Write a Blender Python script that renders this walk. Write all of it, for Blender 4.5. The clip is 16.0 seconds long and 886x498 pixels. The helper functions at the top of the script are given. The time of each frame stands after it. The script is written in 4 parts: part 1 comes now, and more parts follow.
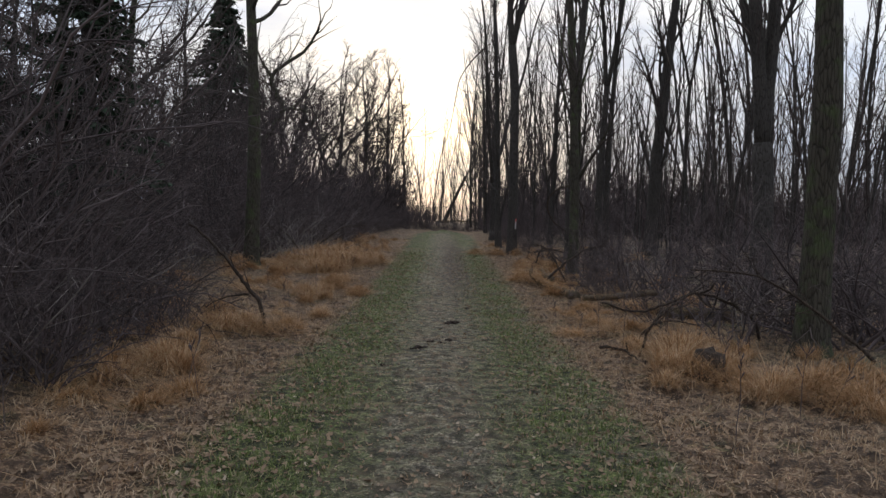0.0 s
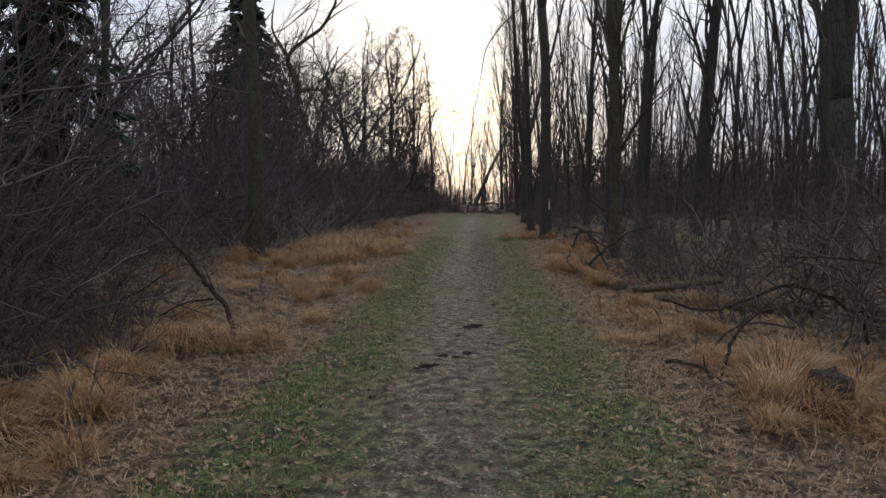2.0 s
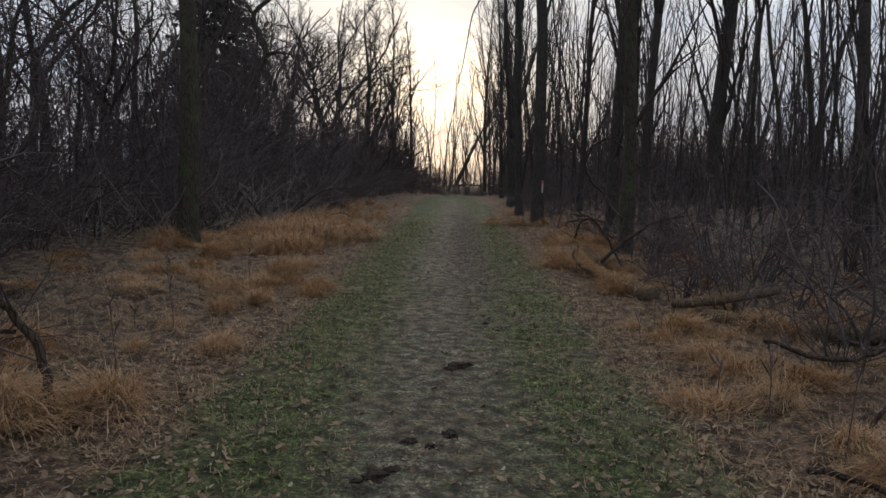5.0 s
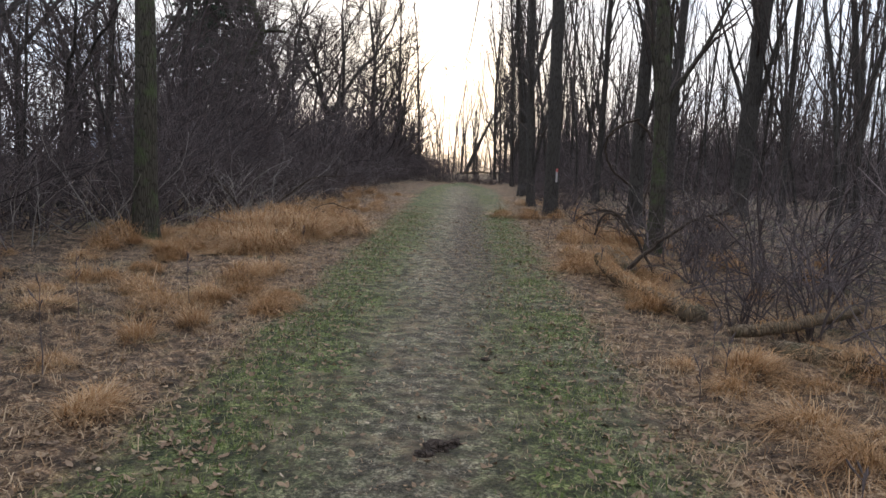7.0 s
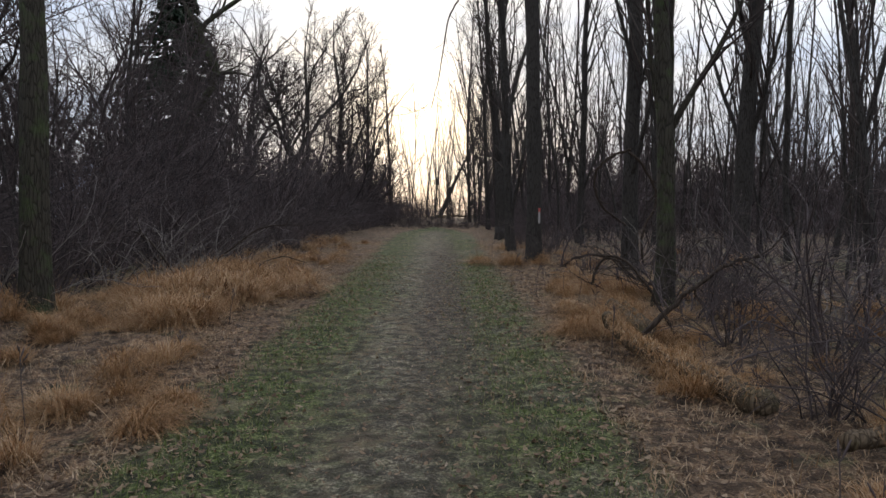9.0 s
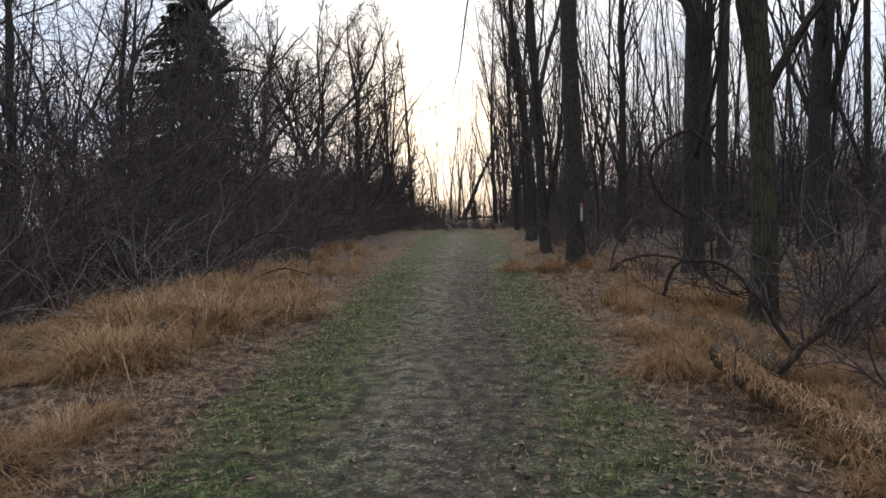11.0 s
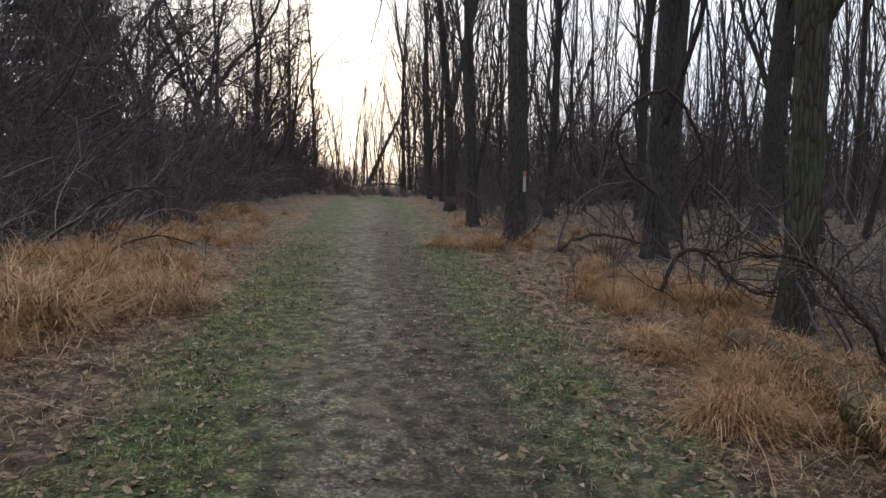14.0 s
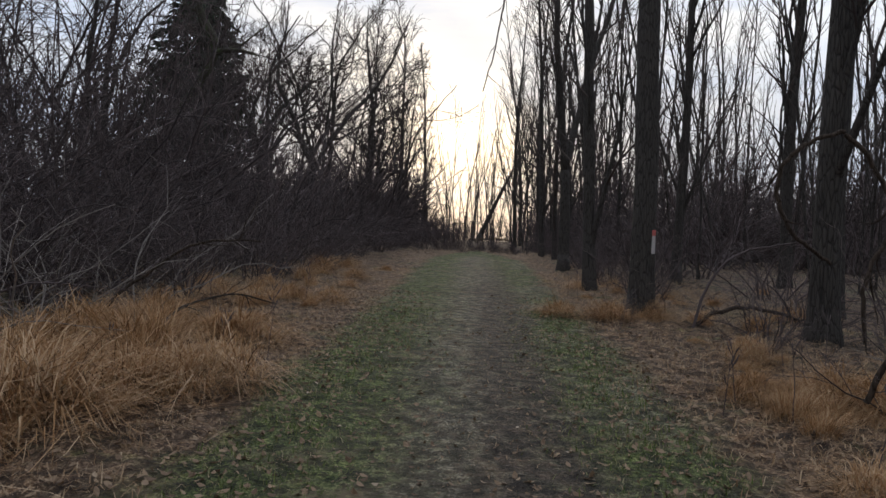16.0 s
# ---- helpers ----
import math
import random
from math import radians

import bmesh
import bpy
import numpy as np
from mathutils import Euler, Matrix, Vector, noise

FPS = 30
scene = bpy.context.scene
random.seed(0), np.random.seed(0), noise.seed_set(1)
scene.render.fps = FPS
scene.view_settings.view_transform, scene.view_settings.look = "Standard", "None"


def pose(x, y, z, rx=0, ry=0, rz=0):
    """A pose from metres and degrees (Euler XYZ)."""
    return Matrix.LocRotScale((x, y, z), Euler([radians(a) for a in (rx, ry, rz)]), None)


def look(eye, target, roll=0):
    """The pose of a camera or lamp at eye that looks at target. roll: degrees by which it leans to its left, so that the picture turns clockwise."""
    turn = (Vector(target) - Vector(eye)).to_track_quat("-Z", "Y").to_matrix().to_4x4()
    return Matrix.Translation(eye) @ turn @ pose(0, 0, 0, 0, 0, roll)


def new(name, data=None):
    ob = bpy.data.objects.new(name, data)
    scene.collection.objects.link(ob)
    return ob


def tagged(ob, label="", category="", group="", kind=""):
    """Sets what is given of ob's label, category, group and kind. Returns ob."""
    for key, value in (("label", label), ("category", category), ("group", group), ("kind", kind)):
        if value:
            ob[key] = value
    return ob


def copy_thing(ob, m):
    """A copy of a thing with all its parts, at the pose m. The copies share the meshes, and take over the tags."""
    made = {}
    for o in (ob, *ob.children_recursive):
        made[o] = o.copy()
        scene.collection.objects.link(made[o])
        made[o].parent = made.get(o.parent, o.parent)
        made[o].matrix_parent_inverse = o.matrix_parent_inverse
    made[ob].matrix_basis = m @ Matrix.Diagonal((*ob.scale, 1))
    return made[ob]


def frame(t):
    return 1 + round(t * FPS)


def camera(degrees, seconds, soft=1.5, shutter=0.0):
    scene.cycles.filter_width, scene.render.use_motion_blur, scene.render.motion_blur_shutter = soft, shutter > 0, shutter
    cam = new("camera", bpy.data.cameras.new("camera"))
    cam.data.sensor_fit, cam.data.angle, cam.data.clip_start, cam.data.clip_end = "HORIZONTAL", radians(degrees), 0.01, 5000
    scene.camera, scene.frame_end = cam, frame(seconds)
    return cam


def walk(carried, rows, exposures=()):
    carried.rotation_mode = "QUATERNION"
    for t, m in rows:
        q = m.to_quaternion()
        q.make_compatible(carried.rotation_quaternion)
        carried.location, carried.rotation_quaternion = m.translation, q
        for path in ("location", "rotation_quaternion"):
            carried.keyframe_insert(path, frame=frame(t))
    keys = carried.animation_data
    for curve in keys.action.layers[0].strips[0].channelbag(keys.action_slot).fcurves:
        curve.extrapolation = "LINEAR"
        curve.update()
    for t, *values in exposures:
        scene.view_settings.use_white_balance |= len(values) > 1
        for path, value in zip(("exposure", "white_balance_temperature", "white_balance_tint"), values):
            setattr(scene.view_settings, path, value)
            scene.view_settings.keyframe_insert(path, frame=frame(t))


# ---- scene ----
cam = camera(65.2, 16.0)
METRES, EYE, TILT, LEAN, TURN = 15.4, 1.55, -2.1, -2.0, 0.0
SKY = 0.90
EXPOSURES = [(0.0, 0.2), (1.0, 0.15), (1.5, 0.22), (2.5, 0.35), (3.5, 0.7), (4.5, 0.2), (5.0, -0.05), (7.5, 1.05), (8.0, 0.7), (8.5, 0.45), (9.0, 0.3), (9.5, 0.0), (12.0, 0.7), (12.5, 0.7), (13.0, 0.55), (13.5, 0.4), (14.0, 0.7), (14.5, 0.8), (15.0, 0.65), (15.5, 0.55), (16.0, 0.15)]
ROWS = [
    (0.0, 0.0, 0.0, 0.0, 0.0, 0.0, -0.0),
    (0.5, 0.0068, 0.0308, 0.0009, -2.33, -0.2, 1.4),
    (1.0, 0.0113, 0.0661, 0.0016, -3.47, -0.38, 2.04),
    (1.5, 0.0111, 0.0998, 0.0027, 0.03, -0.33, 0.57),
    (2.0, 0.0129, 0.1325, 0.0022, 2.74, -1.3, 1.36),
    (2.5, 0.0121, 0.1667, 0.002, 6.73, -1.74, 2.4),
    (3.0, 0.0123, 0.1945, 0.0042, 6.54, -2.51, 2.73),
    (3.5, 0.013, 0.2275, 0.0071, 5.79, -0.2, 4.31),
    (4.0, 0.0115, 0.2623, 0.007, 3.19, 0.87, 3.47),
    (4.5, 0.0093, 0.2976, 0.0078, 0.95, 0.66, 3.31),
    (5.0, 0.0068, 0.3275, 0.0078, 1.01, -2.91, -0.09),
    (7.5, 0.0196, 0.4882, 0.0155, 2.36, -3.96, -0.31),
    (8.0, 0.0198, 0.5231, 0.0167, 3.85, -1.48, 0.75),
    (8.5, 0.0211, 0.5602, 0.0166, 0.12, -1.07, 0.09),
    (9.0, 0.023, 0.5962, 0.0187, -0.04, -0.32, 1.6),
    (9.5, 0.0245, 0.6315, 0.0208, 1.42, 1.5, 1.11),
    (12.0, 0.0131, 0.8149, 0.0216, 1.34, -0.93, 4.77),
    (12.5, 0.0098, 0.8416, 0.0219, -2.5, -0.73, 2.4),
    (13.0, 0.0054, 0.8603, 0.0233, -4.31, -0.67, 2.76),
    (13.5, -0.0053, 0.8748, 0.0245, -6.75, -1.71, 1.79),
    (14.0, -0.0086, 0.895, 0.0253, -6.37, -2.96, 0.84),
    (14.5, -0.006, 0.9184, 0.0274, -1.95, -0.68, 1.56),
    (15.0, -0.007, 0.9493, 0.0266, 2.51, -1.01, 1.4),
    (15.5, -0.0016, 0.9731, 0.0295, 3.55, -0.05, 0.0),
    (16.0, -0.0002, 0.9908, 0.032, 2.74, 1.56, -0.78),
]
walk(cam, [(t, pose(0, 0, EYE, TILT, LEAN, TURN) @ pose(METRES * x, METRES * y, METRES * z, 90 + pitch, roll, yaw)) for t, x, y, z, yaw, pitch, roll in ROWS],
     exposures=EXPOSURES)

# ---- sky, low sun behind thin cloud ----
SUN_AZ, SUN_EL = radians(-2.0), radians(7.5)          # azimuth from +y towards +x
sun_way = Vector((math.sin(SUN_AZ) * math.cos(SUN_EL), math.cos(SUN_AZ) * math.cos(SUN_EL), math.sin(SUN_EL)))
world = bpy.data.worlds.new("dusk_sky")
scene.world = world
world.use_nodes = True
wn, wl = world.node_tree.nodes, world.node_tree.links
wn.clear()


def wnode(kind, **values):
    n = wn.new(kind)
    for k, v in values.items():
        if k in n.inputs:
            n.inputs[k].default_value = v
    return n


w_out = wn.new("ShaderNodeOutputWorld")
w_bg = wn.new("ShaderNodeBackground")
w_sky = wn.new("ShaderNodeTexSky")
w_sky.sky_type = "NISHITA"
w_sky.sun_disc = False
w_sky.sun_elevation, w_sky.sun_rotation = SUN_EL, SUN_AZ
w_sky.air_density, w_sky.dust_density, w_sky.ozone_density = 1.0, 2.0, 1.5
w_co = wn.new("ShaderNodeTexCoord")
# veil of thin cloud, brighter towards the sun
w_dot = wn.new("ShaderNodeVectorMath")
w_dot.operation = "DOT_PRODUCT"
wl.new(w_co.outputs["Generated"], w_dot.inputs[0])
w_dot.inputs[1].default_value = sun_way
w_glow = wn.new("ShaderNodeValToRGB")
w_glow.color_ramp.interpolation = "EASE"
els = w_glow.color_ramp.elements
els[0].position, els[0].color = 0.0, (0.60, 0.66, 0.74, 1)
els[1].position, els[1].color = 1.0, (2.0, 1.76, 1.42, 1)
for pos, col in ((0.62, (0.68, 0.74, 0.83, 1)), (0.86, (0.82, 0.87, 0.96, 1)), (0.955, (0.90, 0.90, 0.91, 1)), (0.992, (1.0, 0.96, 0.91, 1))):
    e = els.new(pos)
    e.color = col
wl.new(w_dot.outputs["Value"], w_glow.inputs[0])
w_map = wn.new("ShaderNodeMapping")
w_map.inputs["Scale"].default_value = (1.2, 1.2, 4.5)
wl.new(w_co.outputs["Generated"], w_map.inputs[0])
w_cloud = wnode("ShaderNodeTexNoise", Scale=2.6, Detail=6.0, Roughness=0.55)
wl.new(w_map.outputs[0], w_cloud.inputs["Vector"])
w_ramp = wn.new("ShaderNodeValToRGB")
w_ramp.color_ramp.elements[0].position, w_ramp.color_ramp.elements[0].color = 0.38, (0.72, 0.78, 0.90, 1)
w_ramp.color_ramp.elements[1].position, w_ramp.color_ramp.elements[1].color = 0.62, (1.06, 1.04, 1.02, 1)
wl.new(w_cloud.outputs["Fac"], w_ramp.inputs[0])
w_mul = wn.new("ShaderNodeMix")
w_mul.data_type, w_mul.blend_type = "RGBA", "MULTIPLY"
w_mul.inputs[0].default_value = 1.0
wl.new(w_glow.outputs[0], w_mul.inputs[6])
wl.new(w_ramp.outputs[0], w_mul.inputs[7])
# an overcast sky brightens towards the zenith
w_sep = wn.new("ShaderNodeSeparateXYZ")
wl.new(w_co.outputs["Generated"], w_sep.inputs[0])
w_up = wn.new("ShaderNodeMapRange")
for k, v in enumerate((0.0, 0.9, 0.80, 2.0)):
    w_up.inputs[k + 1].default_value = v
wl.new(w_sep.outputs[2], w_up.inputs[0])
w_zen = wn.new("ShaderNodeMix")
w_zen.data_type, w_zen.blend_type = "RGBA", "MULTIPLY"
w_zen.inputs[0].default_value = 1.0
wl.new(w_mul.outputs[2], w_zen.inputs[6])
wl.new(w_up.outputs[0], w_zen.inputs[7])
w_str = wn.new("ShaderNodeMix")
w_str.data_type, w_str.blend_type = "RGBA", "MULTIPLY"
w_str.inputs[0].default_value = 1.0
w_str.inputs[7].default_value = (0.07, 0.07, 0.07, 1)
wl.new(w_sky.outputs[0], w_str.inputs[6])
w_mix = wn.new("ShaderNodeMix")
w_mix.data_type = "RGBA"
w_mix.inputs[0].default_value = 0.86
wl.new(w_str.outputs[2], w_mix.inputs[6])
wl.new(w_zen.outputs[2], w_mix.inputs[7])
wl.new(w_mix.outputs[2], w_bg.inputs["Color"])
w_bg.inputs["Strength"].default_value = SKY
wl.new(w_bg.outputs[0], w_out.inputs["Surface"])
sun = new("sun", bpy.data.lights.new("sun", "SUN"))
sun.data.energy, sun.data.angle, sun.data.color = 0.6, radians(11), (1.0, 0.80, 0.58)
sun.matrix_world = look((0, 0, 40), Vector((0, 0, 40)) - sun_way)


# ---- materials ----
def material(name, rough=0.9):
    m = bpy.data.materials.new(name)
    m.use_nodes = True
    b = m.node_tree.nodes["Principled BSDF"]
    b.inputs["Roughness"].default_value = rough
    b.inputs["Specular IOR Level"].default_value = 0.2
    return m, m.node_tree.nodes, m.node_tree.links, b


def noise_tex(n, l, vec, scale, detail=5.0, rough=0.6):
    t = n.new("ShaderNodeTexNoise")
    t.inputs["Scale"].default_value, t.inputs["Detail"].default_value, t.inputs["Roughness"].default_value = scale, detail, rough
    if vec:
        l.new(vec, t.inputs["Vector"])
    return t.outputs["Fac"]


def ramp(n, l, fac, *stops):
    r = n.new("ShaderNodeValToRGB")
    e = r.color_ramp.elements
    e[0].position, e[0].color = stops[0][0], (*stops[0][1], 1)
    e[1].position, e[1].color = stops[-1][0], (*stops[-1][1], 1)
    for p, c in stops[1:-1]:
        e.new(p).color = (*c, 1)
    l.new(fac, r.inputs[0])
    return r.outputs[0]


def mix(n, l, fac, a, b, blend="MIX"):
    m = n.new("ShaderNodeMix")
    m.data_type, m.blend_type = "RGBA", blend
    for v, k in ((fac, 0), (a, 6), (b, 7)):
        if isinstance(v, (int, float)):
            m.inputs[k].default_value = v
        elif isinstance(v, tuple):
            m.inputs[k].default_value = (*v, 1)
        else:
            l.new(v, m.inputs[k])
    return m.outputs[2]


def math_node(n, l, op, a, b=0.0, c=0.0):
    m = n.new("ShaderNodeMath")
    m.operation = op
    for i, v in enumerate((a, b, c)):
        if isinstance(v, (int, float)):
            m.inputs[i].default_value = v
        else:
            l.new(v, m.inputs[i])
    return m.outputs[0]


def bump(n, l, b, height, strength=0.5, distance=0.02):
    k = n.new("ShaderNodeBump")
    k.inputs["Strength"].default_value, k.inputs["Distance"].default_value = strength, distance
    l.new(height, k.inputs["Height"])
    l.new(k.outputs[0], b.inputs["Normal"])


def bark_material(name, dark, light, moss=0.0):
    m, n, l, b = material(name, 0.92)
    co = n.new("ShaderNodeTexCoord").outputs["Object"]
    mp = n.new("ShaderNodeMapping")
    mp.inputs["Scale"].default_value = (1, 1, 0.16)
    l.new(co, mp.inputs[0])
    ridges = n.new("ShaderNodeTexVoronoi")
    ridges.feature = "DISTANCE_TO_EDGE"
    ridges.inputs["Scale"].default_value = 26
    l.new(mp.outputs[0], ridges.inputs["Vector"])
    grain = noise_tex(n, l, mp.outputs[0], 60, 6, 0.7)
    patch = noise_tex(n, l, co, 1.3, 3)
    h = math_node(n, l, "MINIMUM", math_node(n, l, "MULTIPLY", ridges.outputs["Distance"], 3.0), 0.5)
    h = math_node(n, l, "MULTIPLY_ADD", grain, 0.35, h)
    col = ramp(n, l, h, (0.12, dark), (0.55, light))
    col = mix(n, l, math_node(n, l, "MULTIPLY", patch, 0.5), col, tuple(c * 0.5 for c in dark))
    if moss:
        green = ramp(n, l, noise_tex(n, l, co, 3.5, 5), (0.5, (0, 0, 0)), (0.66, (1, 1, 1)))
        col = mix(n, l, math_node(n, l, "MULTIPLY", green, moss), col, (0.07, 0.09, 0.035))
    l.new(col, b.inputs["Base Color"])
    bump(n, l, b, h, 0.9, 0.03)
    return m


def twig_material(name, a, c):
    m, n, l, b = material(name, 0.85)
    g = n.new("ShaderNodeNewGeometry")
    co = n.new("ShaderNodeTexCoord").outputs["Object"]
    col = ramp(n, l, g.outputs["Random Per Island"], (0.0, a), (0.8, c), (1.0, tuple(v * 1.35 for v in c)))
    col = mix(n, l, math_node(n, l, "MULTIPLY", noise_tex(n, l, co, 9, 4), 0.5), col, tuple(v * 0.5 for v in a))
    l.new(col, b.inputs["Base Color"])
    return m


def blade_material(name, *stops, through_light=0.25):
    m, n, l, b = material(name, 0.75)
    g = n.new("ShaderNodeNewGeometry")
    o = n.new("ShaderNodeObjectInfo")
    v = math_node(n, l, "FRACT", math_node(n, l, "MULTIPLY_ADD", o.outputs["Random"], 0.35, math_node(n, l, "MULTIPLY", g.outputs["Random Per Island"], 0.75)))
    col = ramp(n, l, v, *stops)
    co = n.new("ShaderNodeTexCoord").outputs["Object"]
    col = mix(n, l, math_node(n, l, "MULTIPLY", noise_tex(n, l, co, 2.2, 3), 0.45), col, tuple(c * 0.6 for c in stops[0][1]))
    l.new(col, b.inputs["Base Color"])
    tr = n.new("ShaderNodeBsdfTranslucent")
    l.new(col, tr.inputs["Color"])
    ms = n.new("ShaderNodeMixShader")
    ms.inputs[0].default_value = through_light
    l.new(b.outputs[0], ms.inputs[1])
    l.new(tr.outputs[0], ms.inputs[2])
    l.new(ms.outputs[0], n["Material Output"].inputs["Surface"])
    return m


BARK = bark_material("grey_bark", (0.024, 0.020, 0.018), (0.085, 0.073, 0.063))
BARK_MOSS = bark_material("mossy_bark", (0.024, 0.02, 0.015), (0.085, 0.072, 0.053), 0.7)
LOGWOOD = bark_material("rotten_log", (0.06, 0.04, 0.026), (0.19, 0.135, 0.085), 0.25)
DEADWOOD = bark_material("dead_wood", (0.026, 0.018, 0.013), (0.085, 0.060, 0.044))
TWIG = twig_material("tree_twigs", (0.042, 0.031, 0.028), (0.105, 0.080, 0.070))
# brush brown pulled towards mauve grey, haze over the distance put into the colour
BRUSH = twig_material("brush_twigs", (0.047, 0.036, 0.035), (0.142, 0.108, 0.102))
BRUSH_PALE = twig_material("pale_brush_twigs", (0.12, 0.10, 0.088), (0.32, 0.275, 0.24))
DRY = blade_material("dry_grass", (0.0, (0.07, 0.034, 0.016)), (0.3, (0.34, 0.172, 0.068)), (0.6, (0.52, 0.305, 0.15)), (1.0, (0.76, 0.54, 0.34)))
STRAW = blade_material("matted_straw", (0.0, (0.13, 0.068, 0.034)), (0.45, (0.42, 0.265, 0.15)), (1.0, (0.70, 0.53, 0.35)))
GREEN = blade_material("short_green_grass", (0.0, (0.05, 0.075, 0.017)), (0.5, (0.125, 0.165, 0.042)), (0.8, (0.26, 0.26, 0.11)), (1.0, (0.44, 0.37, 0.22)))
LEAF = blade_material("dead_leaves", (0.0, (0.10, 0.062, 0.04)), (0.5, (0.27, 0.18, 0.115)), (0.85, (0.38, 0.26, 0.16)), (1.0, (0.60, 0.49, 0.36)), through_light=0.15)
NEEDLE = blade_material("spruce_needles", (0.0, (0.020, 0.032, 0.018)), (1.0, (0.045, 0.065, 0.035)), through_light=0.05)


def ground_material():
    m, n, l, b = material("trail_ground", 0.82)
    b.inputs["Specular IOR Level"].default_value = 0.3
    co = n.new("ShaderNodeTexCoord").outputs["Object"]
    sep = n.new("ShaderNodeSeparateXYZ")
    l.new(co, sep.inputs[0])
    x, y = sep.outputs[0], sep.outputs[1]
    wob = math_node(n, l, "MULTIPLY_ADD", noise_tex(n, l, co, 1.1, 6), 1.1, -0.55)
    d = math_node(n, l, "ABSOLUTE", math_node(n, l, "ADD", x, -0.02))
    dw = math_node(n, l, "ADD", d, wob)
    # the trail runs out into dead grass at its far end
    dw = math_node(n, l, "ADD", dw, math_node(n, l, "MAXIMUM", math_node(n, l, "MULTIPLY_ADD", y, 0.22, -8.8), 0.0))
    fine = noise_tex(n, l, co, 38, 6, 0.75)
    mid = noise_tex(n, l, co, 5.5, 5, 0.65)
    crumb = noise_tex(n, l, co, 17, 4, 0.7)
    big = noise_tex(n, l, co, 0.55, 4)
    straw = ramp(n, l, fine, (0.37, (0.075, 0.040, 0.022)), (0.5, (0.25, 0.150, 0.086)), (0.61, (0.52, 0.36, 0.225)))
    straw = mix(n, l, ramp(n, l, mid, (0.47, (0, 0, 0)), (0.62, (0.85, 0.85, 0.85))), straw, (0.13, 0.08, 0.048))
    straw = mix(n, l, ramp(n, l, crumb, (0.49, (0, 0, 0)), (0.57, (0.85, 0.85, 0.85))), straw, (0.045, 0.027, 0.017))
    green = ramp(n, l, fine, (0.38, (0.022, 0.032, 0.007)), (0.5, (0.088, 0.118, 0.028)), (0.61, (0.25, 0.27, 0.095)))
    grit = ramp(n, l, fine, (0.39, (0.042, 0.034, 0.025)), (0.5, (0.20, 0.166, 0.122)), (0.60, (0.50, 0.42, 0.32)))
    grit = mix(n, l, ramp(n, l, mid, (0.42, (0, 0, 0)), (0.66, (0.75, 0.75, 0.75))), grit, (0.15, 0.155, 0.075))
    # small leaf shadows put into the green as dark flecks
    green = mix(n, l, ramp(n, l, crumb, (0.49, (0, 0, 0)), (0.57, (0.85, 0.85, 0.85))), green, (0.024, 0.020, 0.011))
    green = mix(n, l, ramp(n, l, noise_tex(n, l, co, 1.7, 4, 0.6), (0.5, (0, 0, 0)), (0.66, (0.6, 0.6, 0.6))), green, (0.19, 0.15, 0.09))
    grit = mix(n, l, ramp(n, l, crumb, (0.49, (0, 0, 0)), (0.57, (0.8, 0.8, 0.8))), grit, (0.040, 0.030, 0.021))
    grit = mix(n, l, ramp(n, l, noise_tex(n, l, co, 2.3, 4, 0.6), (0.5, (0, 0, 0)), (0.64, (0.7, 0.7, 0.7))), grit, (0.16, 0.11, 0.07))
    # bare trodden middle, green shoulders, matted straw beyond
    inner = ramp(n, l, dw, (0.20, (0.85, 0.85, 0.85)), (0.80, (0.04, 0.04, 0.04)))
    # the grass grows in patches, thickest along the -x shoulder
    patchy = math_node(n, l, "MULTIPLY_ADD", x, 0.07, noise_tex(n, l, co, 0.9, 5, 0.7))
    bare = ramp(n, l, patchy, (0.52, (0, 0, 0)), (0.66, (0.6, 0.6, 0.6)))
    inner = mix(n, l, 1.0, inner, bare, "LIGHTEN")
    path = mix(n, l, inner, green, grit)
    track = math_node(n, l, "ABSOLUTE", math_node(n, l, "ADD", math_node(n, l, "ADD", x, -0.42), math_node(n, l, "MULTIPLY", wob, 0.5)))
    along = ramp(n, l, math_node(n, l, "MULTIPLY", y, 0.02), (0.24, (0.05, 0.05, 0.05)), (0.36, (0.9, 0.9, 0.9)), (0.56, (0.8, 0.8, 0.8)), (0.72, (0.1, 0.1, 0.1)))
    mud = mix(n, l, 1.0, ramp(n, l, track, (0.20, (1, 1, 1)), (0.58, (0, 0, 0))), along, "MULTIPLY")
    mud = mix(n, l, 1.0, mud, ramp(n, l, mid, (0.36, (0.35, 0.35, 0.35)), (0.52, (1, 1, 1))), "MULTIPLY")
    path = mix(n, l, mud, path, ramp(n, l, fine, (0.38, (0.016, 0.011, 0.008)), (0.5, (0.055, 0.037, 0.027)), (0.62, (0.15, 0.108, 0.080))))
    edge = ramp(n, l, math_node(n, l, "MULTIPLY", dw, 0.4), (0.56, (0, 0, 0)), (0.70, (1, 1, 1)))
    tufty = ramp(n, l, noise_tex(n, l, co, 1.3, 5, 0.7), (0.56, (0, 0, 0)), (0.66, (0.65, 0.65, 0.65)))
    straw = mix(n, l, tufty, straw, green)
    col = mix(n, l, edge, path, straw)
    # woodland floor: darker leaf mould with green patches
    wood = ramp(n, l, fine, (0.40, (0.040, 0.026, 0.018)), (0.5, (0.125, 0.082, 0.054)), (0.62, (0.29, 0.195, 0.125)))
    wood = mix(n, l, ramp(n, l, big, (0.5, (0, 0, 0)), (0.64, (0.75, 0.75, 0.75))), wood, (0.12, 0.12, 0.06))
    far = ramp(n, l, math_node(n, l, "MULTIPLY", dw, 0.1), (0.30, (0, 0, 0)), (0.50, (0.85, 0.85, 0.85)))
    col = mix(n, l, far, col, wood)
